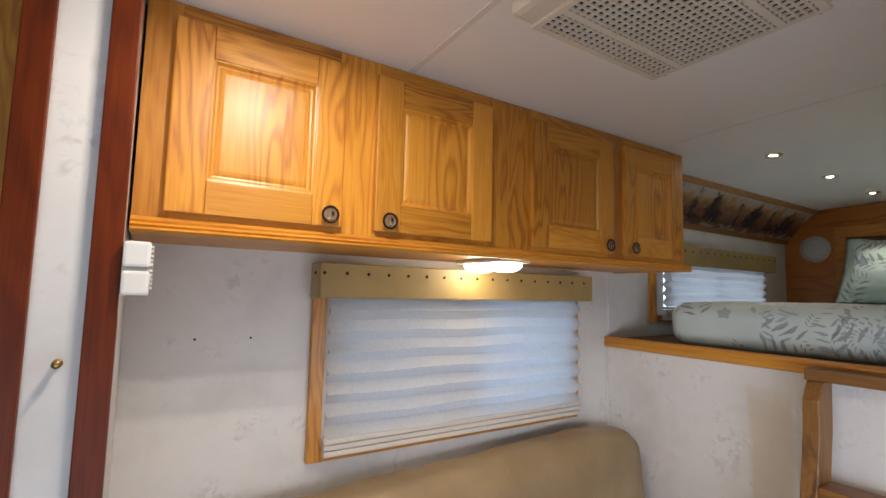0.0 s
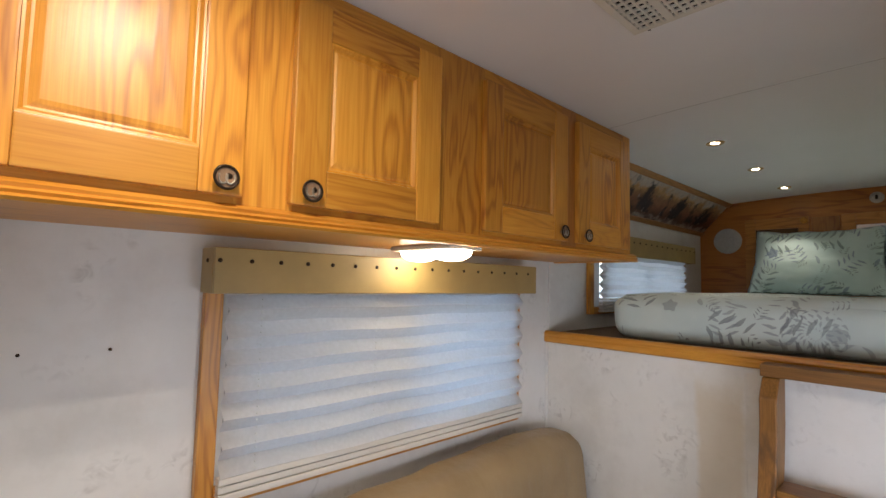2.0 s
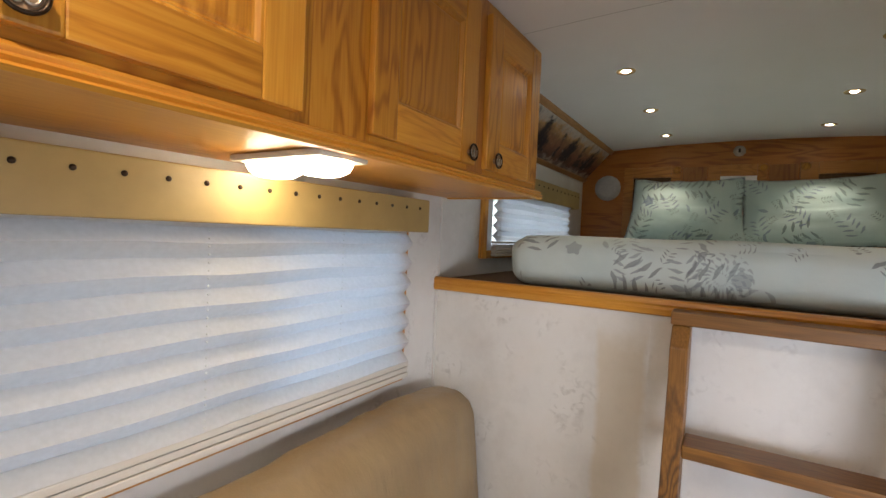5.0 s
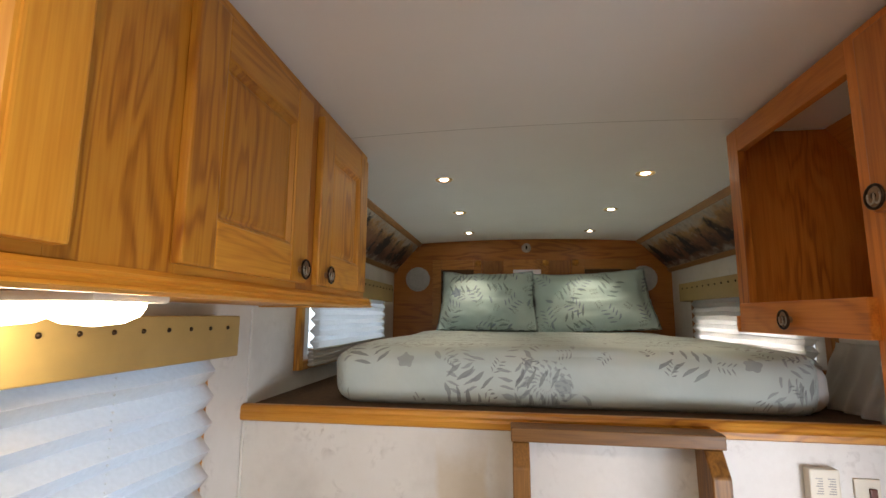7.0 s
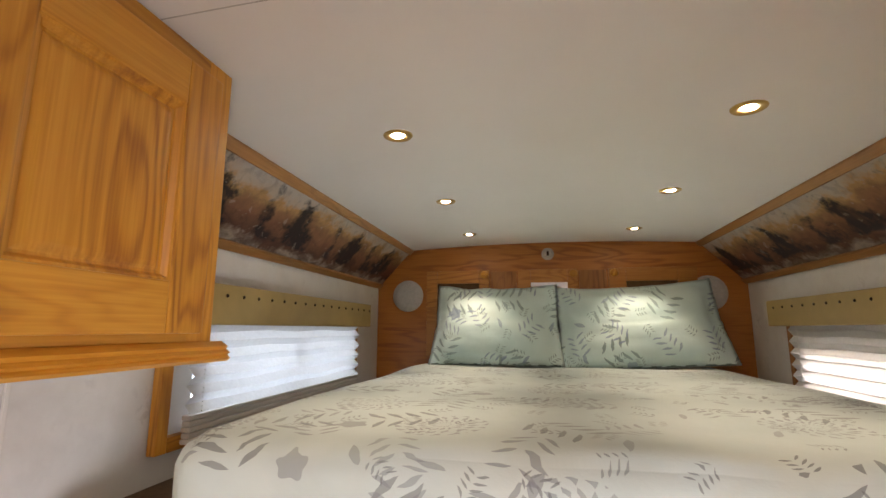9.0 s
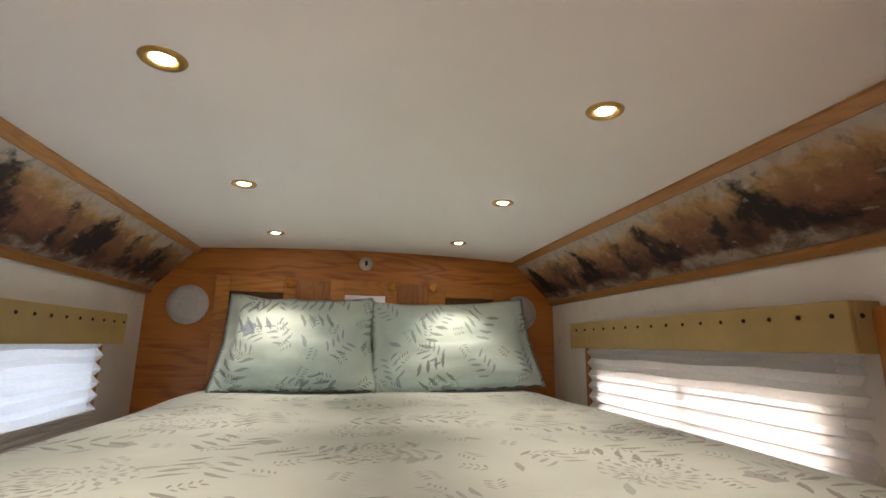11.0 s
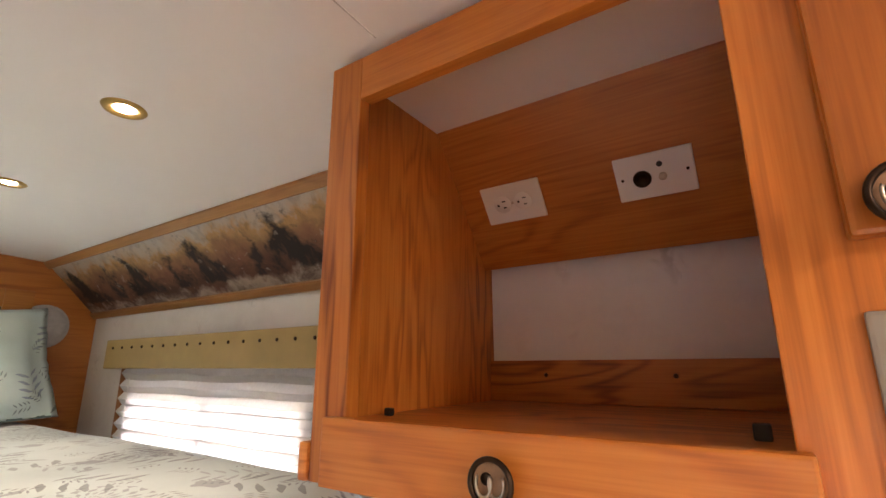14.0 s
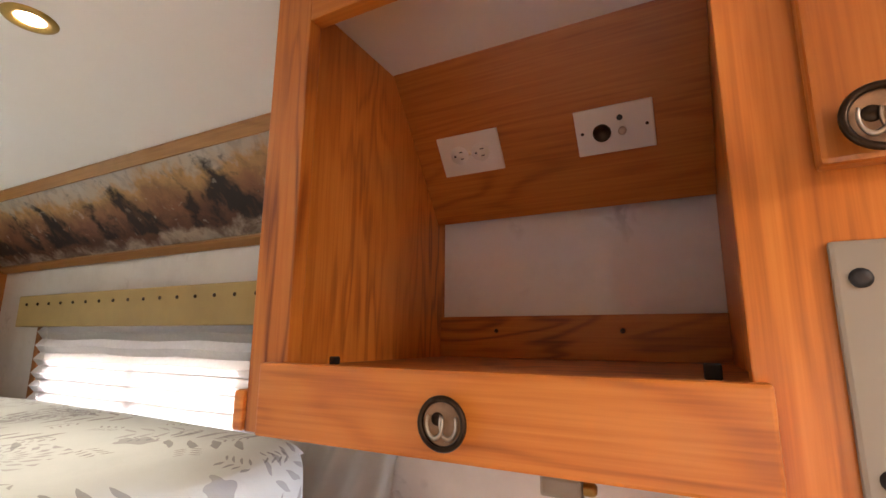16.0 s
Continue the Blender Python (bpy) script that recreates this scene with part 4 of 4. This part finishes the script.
lay = bm.loops.layers.uv.new("UVMap")
bmesh.ops.create_cube(bm, size=2.0)
bmesh.ops.subdivide_edges(bm, edges=bm.edges[:], cuts=39, use_grid_fill=True)
c = Vector(((BX0 + BX1) / 2, (BY0 + BY1) / 2, (BZ0 + BZ1) / 2))
h = Vector(((BX1 - BX0) / 2, (BY1 - BY0) / 2, (BZ1 - BZ0) / 2))
uvs = {}
for v in bm.verts:
    p = Vector((v.co.x * h.x, v.co.y * h.y, v.co.z * h.z))
    r = 0.055
    q = Vector([max(-h[i] + r, min(h[i] - r, p[i])) for i in range(3)])
    n = p - q
    if n.length > 1e-6:
        n.normalize()
        p = q + n * r
    w = c + p
    drop = h.z - p.z
    u = w.x - drop if v.co.x < -0.97 else w.x
    vv = w.y
    if v.co.y < -0.99:
        vv = w.y - drop
    elif v.co.y > 0.99:
        vv = w.y + drop
    uvs[v.index] = (u, vv)
    fold = noise.noise(Vector((w.x * 3, w.y * 6, w.z * 2.5))) * 0.024 + noise.noise(Vector((w.x * 9, w.y * 17, w.z * 6))) * 0.008
    if v.co.z > 0.99:
        w.z += noise.noise(Vector((w.x * 2.2, w.y * 2.2, 3))) * 0.010 + 0.006
    elif n.length > 0.5:
        w += Vector((n.x, n.y, 0)) * fold
    if w.z < BZ0 + 0.001:
        w.z = BZ0
    v.co = w - bed.location
for f in bm.faces:
    for l in f.loops:
        l[lay].uv = uvs[l.vert.index]
part("quilt", bm, QUILT, bed, smooth=True)
bm = cushion((2.10, -0.275, 1.294), (2.46, -0.10, 1.445), 0.05, seed=11, puff=0.01, wr=0.02)
bm.transform(Matrix.Translation(-bed.location))
part("liner", bm, SHEETW, bed, "white mattress liner bulging at the corner", True)


def pillow(y0, y1, z_top, lean_x, roll, label, seed):
    """A sham: a plump cushion with a flat stitched flange all round, leaning on the headboard."""
    w, hgt = y1 - y0, z_top - 1.475
    p = empty("pillow", (3.60, (y0 + y1) / 2, 1.478), label, "pillow", "pillows on the bed")
    bm = bmesh.new()
    ly = bm.loops.layers.uv.new("UVMap")
    n, k = 36, 26
    grid = {}
    uvp = {}
    for side in (0, 1):
        for i in range(n + 1):
            for j in range(k + 1):
                a, b = i / n * 2 - 1, j / k * 2 - 1
                edge = i in (0, n) or j in (0, k)
                if side and edge:
                    grid[(1, i, j)] = grid[(0, i, j)]
                    continue
                fl = 0.90
                aa, bb = min(1, abs(a) / fl), min(1, abs(b) / (fl - 0.03))
                t = 0.085 * (max(0, 1 - aa ** 2.6) * max(0, 1 - bb ** 2.6)) ** 0.55 + 0.004
                t *= 1 + 0.14 * noise.noise(Vector((a * 2.5, b * 2.5, seed)))
                pin = 1 - 0.05 * (1 - abs(b)) if abs(a) > 0.8 else 1
                yy = a * w / 2 * pin * (1.03 - 0.03 * b) + 0.006 * noise.noise(Vector((a, b * 6, seed + 20)))
                zz = (b + 1) / 2 * hgt * (1 - 0.05 * (1 - a * a) * (b > 0)) + 0.008 * noise.noise(Vector((a * 3, b * 3, seed + 4)))
                xx = (-t if side == 0 else t * 0.6) + 0.006 * noise.noise(Vector((a * 7, b * 7, seed + 9)))
                if edge:
                    xx = 0.006 * noise.noise(Vector((a * 7, b * 7, seed + 9)))
                v = bm.verts.new((xx + (b + 1) / 2 * lean_x, yy, max(0, zz)))
                grid[(side, i, j)] = v
                uvp[v] = (a * w / 2 + seed * 1.3, zz + seed)
    for side in (0, 1):
        for i in range(n):
            for j in range(k):
                q = [grid[(side, i, j)], grid[(side, i + 1, j)], grid[(side, i + 1, j + 1)], grid[(side, i, j + 1)]]
                f = bm.faces.new(q if side else q[::-1])
                for l in f.loops:
                    l[ly].uv = uvp[l.vert]
    o = part("sham", bm, SHAM, p, smooth=True)
    bm = bmesh.new()
    for i in range(n):
        a, b = i / n * 2 - 1, (i + 1) / n * 2 - 1
        box(bm, (-0.008, a * w / 2, 0.001), (0.004, b * w / 2, 0.007 + 0.003 * math.sin(i * 1.7)))
    part("piping", bm, painted("sham_piping", (0.12, 0.17, 0.16), 0.9), p, "dark green piping")
    p.rotation_euler = (radians(roll), 0, 0)
    return p


pillow(0.495, 1.105, 1.872, 0.17, 0.0, "pale green leaf-print pillow leaning on the headboard", 1)
pillow(-0.240, 0.490, 1.872, 0.17, -3.0, "pale green leaf-print pillow leaning beside the other", 2)

# ---- headboard wall ----
HEADOAK = wood("headboard_oak", "y", (0.27, 0.085, 0.013), (0.47, 0.19, 0.034), (0.56, 0.25, 0.052))
hb = empty("headboard_cabinet", (XF, 0.5, 1.45), "oak headboard cabinet with glazed doors and round knobs", "headboard")
hx = XF - 0.001


def hadd(nm, bm, m, lab="", parent=hb, smooth=False):
    bm.transform(Matrix.Translation(-hb.location))
    return part(nm, bm, m, parent, lab, smooth)


for y0, y1, ins in ((0.845, 1.190, (0.90, 1.13)), (0.385, 0.690, (0.435, 0.625)), (-0.190, 0.230, (-0.10, 0.145))):
    za, zb = 1.50, 1.962
    zi = 1.893
    d = empty("door", (0, 0, 0))
    d.parent = hb
    hadd("frame", boxes(((hx - 0.018, y0, za), (hx, ins[0], zb)), ((hx - 0.018, ins[1], za), (hx, y1, zb)), ((hx - 0.0175, ins[0], zi), (hx, ins[1], zb)), bevel=0.003), HEADOAK, "", d)
    # only the middle inset mirrors; the outer two carry a dark reflection as colour
    hadd("inset", boxes(((hx - 0.008, ins[0], za), (hx - 0.004, ins[1], zi))), MIRROR if y1 == 0.69 else DARK_MIRROR, "mirrored inset" if y1 == 0.69 else "mirrored inset coloured dark for its reflection", d)
    ky = {1.19: 0.868, 0.69: 0.405, 0.23: 0.205}[y1]
    k = lathe([(0.008, 0), (0.008, 0.01), (0.02, 0.014), (0.022, 0.02), (0.016, 0.026), (0, 0.028)], 20, pose(hx - 0.018, ky, 1.936, 0, -90, 0))
    hadd("knob", k, OAK["x"], "turned wooden knob", d, True)
for y0, y1 in ((0.700, 0.835), (0.240, 0.375)):
    hadd("recessed_panel", boxes(((hx - 0.007, y0, 1.50), (hx, y1, 1.955)), bevel=0.001), REDOAK["z"])

first = None
for y in (1.300, -0.241):
    if first is None:
        first = empty("speaker", (XF - 0.001, y, 1.829), "round grey cloth-covered wall speaker", "speaker", "bunk speakers")
        part("ring", torus(0.082, 0.005, pose(0, 0, 0, 0, -90, 0)), SPKR, first, "pale grey rim", True)
        part("grille", lathe([(0.082, 0.0), (0.078, 0.008), (0.05, 0.012), (0, 0.014)], 36, pose(0, 0, 0, 0, -90, 0)), SPKR, first, smooth=True)
    else:
        copy_thing(first, pose(XF - 0.001, y, 1.829))
fx = empty("reading_light", (XF - 0.001, 0.532, 2.045), "small clear wall light above the headboard", "wall light")
part("base", lathe([(0.033, 0), (0.032, 0.006), (0.026, 0.009), (0, 0.009)], 28, pose(0, 0, 0, 0, -90, 0)), STEEL, fx, "pale round base", True)
part("bowl", torus(0.026, 0.006, pose(-0.012, 0, 0, 0, -90, 0)), CLEAR, fx, "clear ring", True)
part("stem", boxes(((-0.03, -0.006, -0.012), (-0.008, 0.006, 0.012)), bevel=0.003), BRONZE, fx, "dark centre")

# ---- ladder ----
lad = empty("bunk_ladder", (1.7, 0.39, 0.0), "dark-stained wooden bunk ladder hooked on the bunk edge", "ladder")


def ladd(nm, bm, m, lab=""):
    bm.transform(Matrix.Translation(-lad.location))
    return part(nm, bm, m, lad, lab)


ladd("top_step", boxes(((1.868, 0.128, 1.246), (1.9425, 0.660, 1.282)), bevel=0.004), WALNUT["y"])
for y0, y1 in ((0.612, 0.656), (0.135, 0.180)):
    side = [(1.942, 1.245), (1.875, 1.245), (1.835, 1.19), (1.832, 1.10), (1.60, 0.0), (1.70, 0.0), (1.932, 1.10)]
    bm = prism(side, y0, y1, 1)
    bmesh.ops.bevel(bm, geom=bm.edges[:], offset=0.003, segments=1, affect="EDGES")
    ladd("rail", bm, WALNUT["z"])
for z in (0.92, 0.63, 0.34):
    x = 1.835 - (1.10 - z) * 0.211
    ladd("rung", boxes(((x, 0.181, z), (x + 0.10, 0.611, z + 0.034)), bevel=0.004), WALNUT["y"])

# ---- controls on the bunk wall ----
th = empty("leak_detector", (1.964, -0.125, 1.05), "cream wall detector with a label and red light", "detector")
part("housing", boxes(((-0.028, -0.036, 0.0), (0, 0.036, 0.145)), bevel=0.005), CREAM, th)
for i, (y0, y1) in enumerate(((0.006, 0.022), (-0.024, -0.006))):
    for k in range(7):
        part("print_line", boxes(((-0.0287, y0, 0.085 + k * 0.006), (-0.0281, y1 - 0.003 * (k % 3), 0.0875 + k * 0.006))), GREY, th, "grey line of print")
part("indicator", boxes(((-0.031, -0.030, 0.045), (-0.0275, -0.010, 0.056)), bevel=0.001), painted("red_lens", (0.18, 0.01, 0.01), 0.3), th, "dark red indicator")
sw = empty("switch_plate", (1.964, -0.235, 1.10), "cream switch plate with a brown rocker", "switch")
part("plate", boxes(((-0.006, -0.03, 0.0), (0, 0.03, 0.07)), bevel=0.002), CREAM, sw)
part("rocker", boxes(((-0.012, -0.018, 0.022), (-0.005, -0.002, 0.048)), bevel=0.002), painted("brown_rocker", (0.10, 0.025, 0.015), 0.4), sw, "brown rocker")

# ---- right-hand cabinets ----
oc = empty("open_shelf_cabinet", (1.67, YR, 1.54), "red oak wall cabinet with an open shelf", "cabinet")


def oadd(nm, bm, m, lab="", parent=oc, smooth=False):
    bm.transform(Matrix.Translation(-oc.location))
    return part(nm, bm, m, parent, lab, smooth)


FY = 0.046
WARMO = wood("amber_oak_z", "z", (0.22, 0.048, 0.005), (0.57, 0.185, 0.025), (0.69, 0.27, 0.050), figure=0.7)
WARMX = wood("amber_oak_x", "x", (0.22, 0.048, 0.005), (0.57, 0.185, 0.025), (0.69, 0.27, 0.050), figure=0.7)
# same amber oak, its colours darkened for the shade inside the cabinet
WARM_SHADED = wood("amber_oak_shaded", "x", (0.17, 0.040, 0.005), (0.48, 0.155, 0.020), (0.60, 0.23, 0.040), figure=0.7)
AMB = {"x": WARMX, "z": WARMO, "y": WARMX, "panel": WARMO}
oadd("face_stile", boxes(((1.872, FY - 0.02, 1.537), (1.928, FY, 2.082)), bevel=0.0015), WARMO)
WARMC = wood("amber_oak_broad", "z", (0.22, 0.048, 0.005), (0.57, 0.185, 0.025), (0.69, 0.27, 0.050), figure=0.5)
oadd("face_stile", boxes(((1.352, FY - 0.02, 1.20), (1.457, FY, 2.082)), bevel=0.0015), WARMC)
oadd("face_rail", boxes(((1.457, FY - 0.02, 2.018), (1.872, FY - 0.0003, 2.082)), bevel=0.0015), WARMX)
oadd("flap", boxes(((1.447, FY - 0.001, 1.538), (1.895, FY + 0.016, 1.611)), bevel=0.003), WARMX, "plain oak flap front")
oadd("side_panel", boxes(((1.914, YR + 0.002, 1.537), (1.928, FY - 0.0205, 2.086)), bevel=0.001), WARMO)
oadd("side_panel", boxes(((1.424, YR + 0.002, 1.537), (1.436, FY - 0.0205, 2.086)), bevel=0.001), WARMO)
oadd("shelf", boxes(((1.436, YR + 0.002, 1.590), (1.914, FY - 0.0205, 1.604)), bevel=0.001), WARMX)
oadd("bottom_board", boxes(((1.436, YR + 0.002, 1.539), (1.914, FY - 0.0205, 1.552)), bevel=0.001), WARMX)
oadd("back_strip", boxes(((1.437, -0.394, 1.6045), (1.9135, -0.384, 1.678)), bevel=0.001), WARM_SHADED)
oadd("back_board", boxes(((1.437, YR + 0.002, 1.600), (1.9135, -0.400, 1.88))), WALL, "off-white vinyl back")
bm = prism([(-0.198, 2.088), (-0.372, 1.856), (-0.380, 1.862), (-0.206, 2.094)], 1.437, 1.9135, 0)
oadd("sloped_back", bm, WARM_SHADED, "sloped oak back panel")
oadd("end_moulding", boxes(((1.9285, YR + 0.002, 1.537), (1.944, FY + 0.004, 1.580)), bevel=0.004), AMB["x"])
k = knob(oc, Vector((1.671, FY + 0.0162, 1.571)) - oc.location, pose(0, 0, 0, -90, 0, 0), -1)
for x, y, s in ((1.884, -0.045, 0.010), (1.476, -0.05, 0.014)):
    oadd("rubber_stop", boxes(((x - s / 2, y - s / 2, 1.6045), (x + s / 2, y + s / 2, 1.6045 + s)), bevel=0.002), BLACK, "black rubber stop")
for x in (1.80, 1.585):
    oadd("screw", lathe([(0.004, 0), (0.003, 0.002), (0, 0.0025)], 10, pose(x, -0.3838, 1.652, -90, 0, 0)), BRONZE, "dark screw head")

slope = Vector((0, -0.174, -0.232)).normalized()


def plate(x0, x1, zc, label, kind):
    t = (2.088 - zc) / 0.232
    c = Vector(((x0 + x1) / 2, -0.198 - 0.174 * t, zc))
    o = empty("outlet_plate", c, label, "outlet", "outlet plates in the cabinet")
    nrm = Vector((0, 0.232, -0.174)).normalized()
    m = Matrix(((1, 0, 0, 0), (0, -slope.y, nrm.y, 0), (0, -slope.z, nrm.z, 0), (0, 0, 0, 1)))
    hw = (x1 - x0) / 2

    def a(nm, bm, mt, lab="", sm=False):
        bm.transform(m)
        return part(nm, bm, mt, o, lab, sm)
    a("plate", boxes(((-hw, -0.036, 0.0005), (hw, 0.036, 0.0055)), bevel=0.002), WHITE)
    if kind == 0:
        for cx in (-0.02, 0.02):
            a("socket", lathe([(0.0165, 0.005), (0.016, 0.007), (0, 0.007)], 24, pose(cx, 0, 0)), WHITE, "", True)
            for dx, dy, w_, h_ in ((-0.004, 0.006, 0.007, 0.002), (-0.004, -0.006, 0.006, 0.002), (0.008, 0, 0.004, 0.004)):
                a("slot", boxes(((cx + dx - w_ / 2, dy - h_ / 2, 0.0068), (cx + dx + w_ / 2, dy + h_ / 2, 0.0074))), BLACK, "dark slot")
        a("screw", lathe([(0.003, 0.005), (0.0025, 0.0065), (0, 0.007)], 10), STEEL, "", True)
    else:
        a("power_socket", lathe([(0.014, 0.004), (0.0135, 0.0075), (0.0105, 0.0078), (0.0105, 0.006), (0, 0.006)], 24, pose(0.018, -0.003, 0)), BRONZE, "dark round power socket", True)
        a("antenna_jack", lathe([(0.006, 0.005), (0.006, 0.011), (0.004, 0.012), (0, 0.012)], 16, pose(-0.012, -0.004, 0)), STEEL, "metal aerial jack", True)
        a("hole", lathe([(0.0045, 0.005), (0.0045, 0.0062), (0, 0.0062)], 14, pose(-0.010, 0.016, 0)), BLACK, "dark hole")
        for dx in (-0.047, 0.047):
            a("screw", lathe([(0.0028, 0.005), (0.0022, 0.0062), (0, 0.0066)], 10, pose(dx, 0, 0)), BRONZE, "", True)
    return o


plate(1.752, 1.866, 1.960, "white double socket plate on the sloped oak back", 0)
plate(1.512, 1.626, 1.958, "white plate with power and aerial sockets", 1)

tc_ = empty("appliance_cabinet", (1.08, YR, 1.2), "oak cabinet with a closed door over a built-in appliance", "cabinet")


def tadd(nm, bm, m, lab="", parent=tc_, smooth=False):
    bm.transform(Matrix.Translation(-tc_.location))
    return part(nm, bm, m, parent, lab, smooth)


tadd("body", boxes(((0.74, YR + 0.002, 1.20), (1.4095, FY - 0.021, 2.082)), bevel=0.002), WARMO)
tadd("face_rail", boxes(((0.74, FY - 0.02, 1.702), (1.3515, FY - 0.0005, 1.765)), bevel=0.001), WARMX)
tadd("face_rail", boxes(((0.74, FY - 0.02, 2.03), (1.3515, FY - 0.0005, 2.082)), bevel=0.001), WARMX)
tadd("face_stile", boxes(((0.74, FY - 0.02, 1.766), (0.80, FY - 0.0002, 2.029)), bevel=0.001), WARMO)
d = panel_door(tc_, 0.78, 1.409, 1.747, 2.056, FY + 0.0185, -1, AMB)
knob(d, Vector((1.380, FY + 0.0185, 1.768)) - tc_.location, pose(0, 0, 0, -90, 0, 0), -1)
ap = empty("built_in_appliance", (1.08, FY, 1.30), "built-in appliance in a putty metal trim with black bolts", "appliance")
part("trim_plate", boxes(((-0.32, 0.0006, 0.0), (-0.27, 0.006, 0.40)), ((0.297, 0.0006, 0.0), (0.329, 0.006, 0.40)), ((-0.27, 0.0006, 0.375), (0.297, 0.0058, 0.40)), ((-0.27, 0.0006, 0.0), (0.297, 0.0058, 0.025)), bevel=0.003), PUTTY, ap)
part("door", boxes(((-0.262, 0.0006, 0.03), (0.291, 0.012, 0.37)), bevel=0.012), PUTTY, ap)
part("window", boxes(((-0.23, 0.0115, 0.06), (0.12, 0.014, 0.34)), bevel=0.001), BLACK, ap, "dark glass window")
for z in (0.376, 0.259, 0.142, 0.025):
    for x in (0.315, -0.295):
        part("bolt", lathe([(0.0064, 0.0), (0.0058, 0.002), (0.0035, 0.003), (0, 0.003)], 14, pose(x, 0.0058, z, -90, 0, 0)), BLACK, ap, "black bolt head", True)

# latch under the open cabinet and the white cloth beside the mattress
la = empty("swivel_lamp", (1.64, -0.25, 1.538), "small putty swivel lamp under the open cabinet", "lamp")
part("stem", lathe([(0.014, 0.0), (0.014, -0.006), (0.006, -0.01), (0.006, -0.075), (0, -0.075)], 16), PUTTY, la, smooth=True)
part("head", boxes(((-0.01, -0.016, -0.105), (0.045, 0.016, -0.078)), bevel=0.005), PUTTY, la)
part("knuckle", lathe([(0.009, 0), (0.009, 0.012), (0.005, 0.016), (0, 0.016)], 14, pose(-0.011, 0, -0.092, 0, -90, 0)), BRASS, la, "brass knuckle", True)
for nx_0 in (0.24, 0.385):
    sc = empty("wall_screw", (nx_0, YL - 0.0005, 1.345), "small dark screw head in the wallboard", "screw", "wall screws")
    part("head", lathe([(0.0035, 0), (0.003, 0.0015), (0, 0.002)], 10, pose(0, 0, 0, 90, 0, 0)), BRONZE, sc, smooth=True)

bm = bmesh.new()
n, k = 40, 16
gr = []
for i in range(n + 1):
    row = []
    for j in range(k + 1):
        a, b = i / n, j / k
        x = 1.99 + 0.30 * a
        zz = 1.296 + 0.20 * b
        y = -0.33 - 0.07 * b + 0.012 * math.sin(a * 26 + b * 2.5) * (1 - 0.5 * b) + 0.012 * noise.noise(Vector((a * 5, b * 3, 2)))
        row.append(bm.verts.new((x, max(YR + 0.006, y), zz)))
    gr.append(row)
for i in range(n):
    for j in range(k):
        bm.faces.new((gr[i][j], gr[i + 1][j], gr[i + 1][j + 1], gr[i][j + 1]))
bmesh.ops.solidify(bm, geom=bm.faces[:], thickness=0.003)
tagged(part("draped_cloth", bm, SHEETW, smooth=True), "white cloth draped beside the mattress", "cloth")
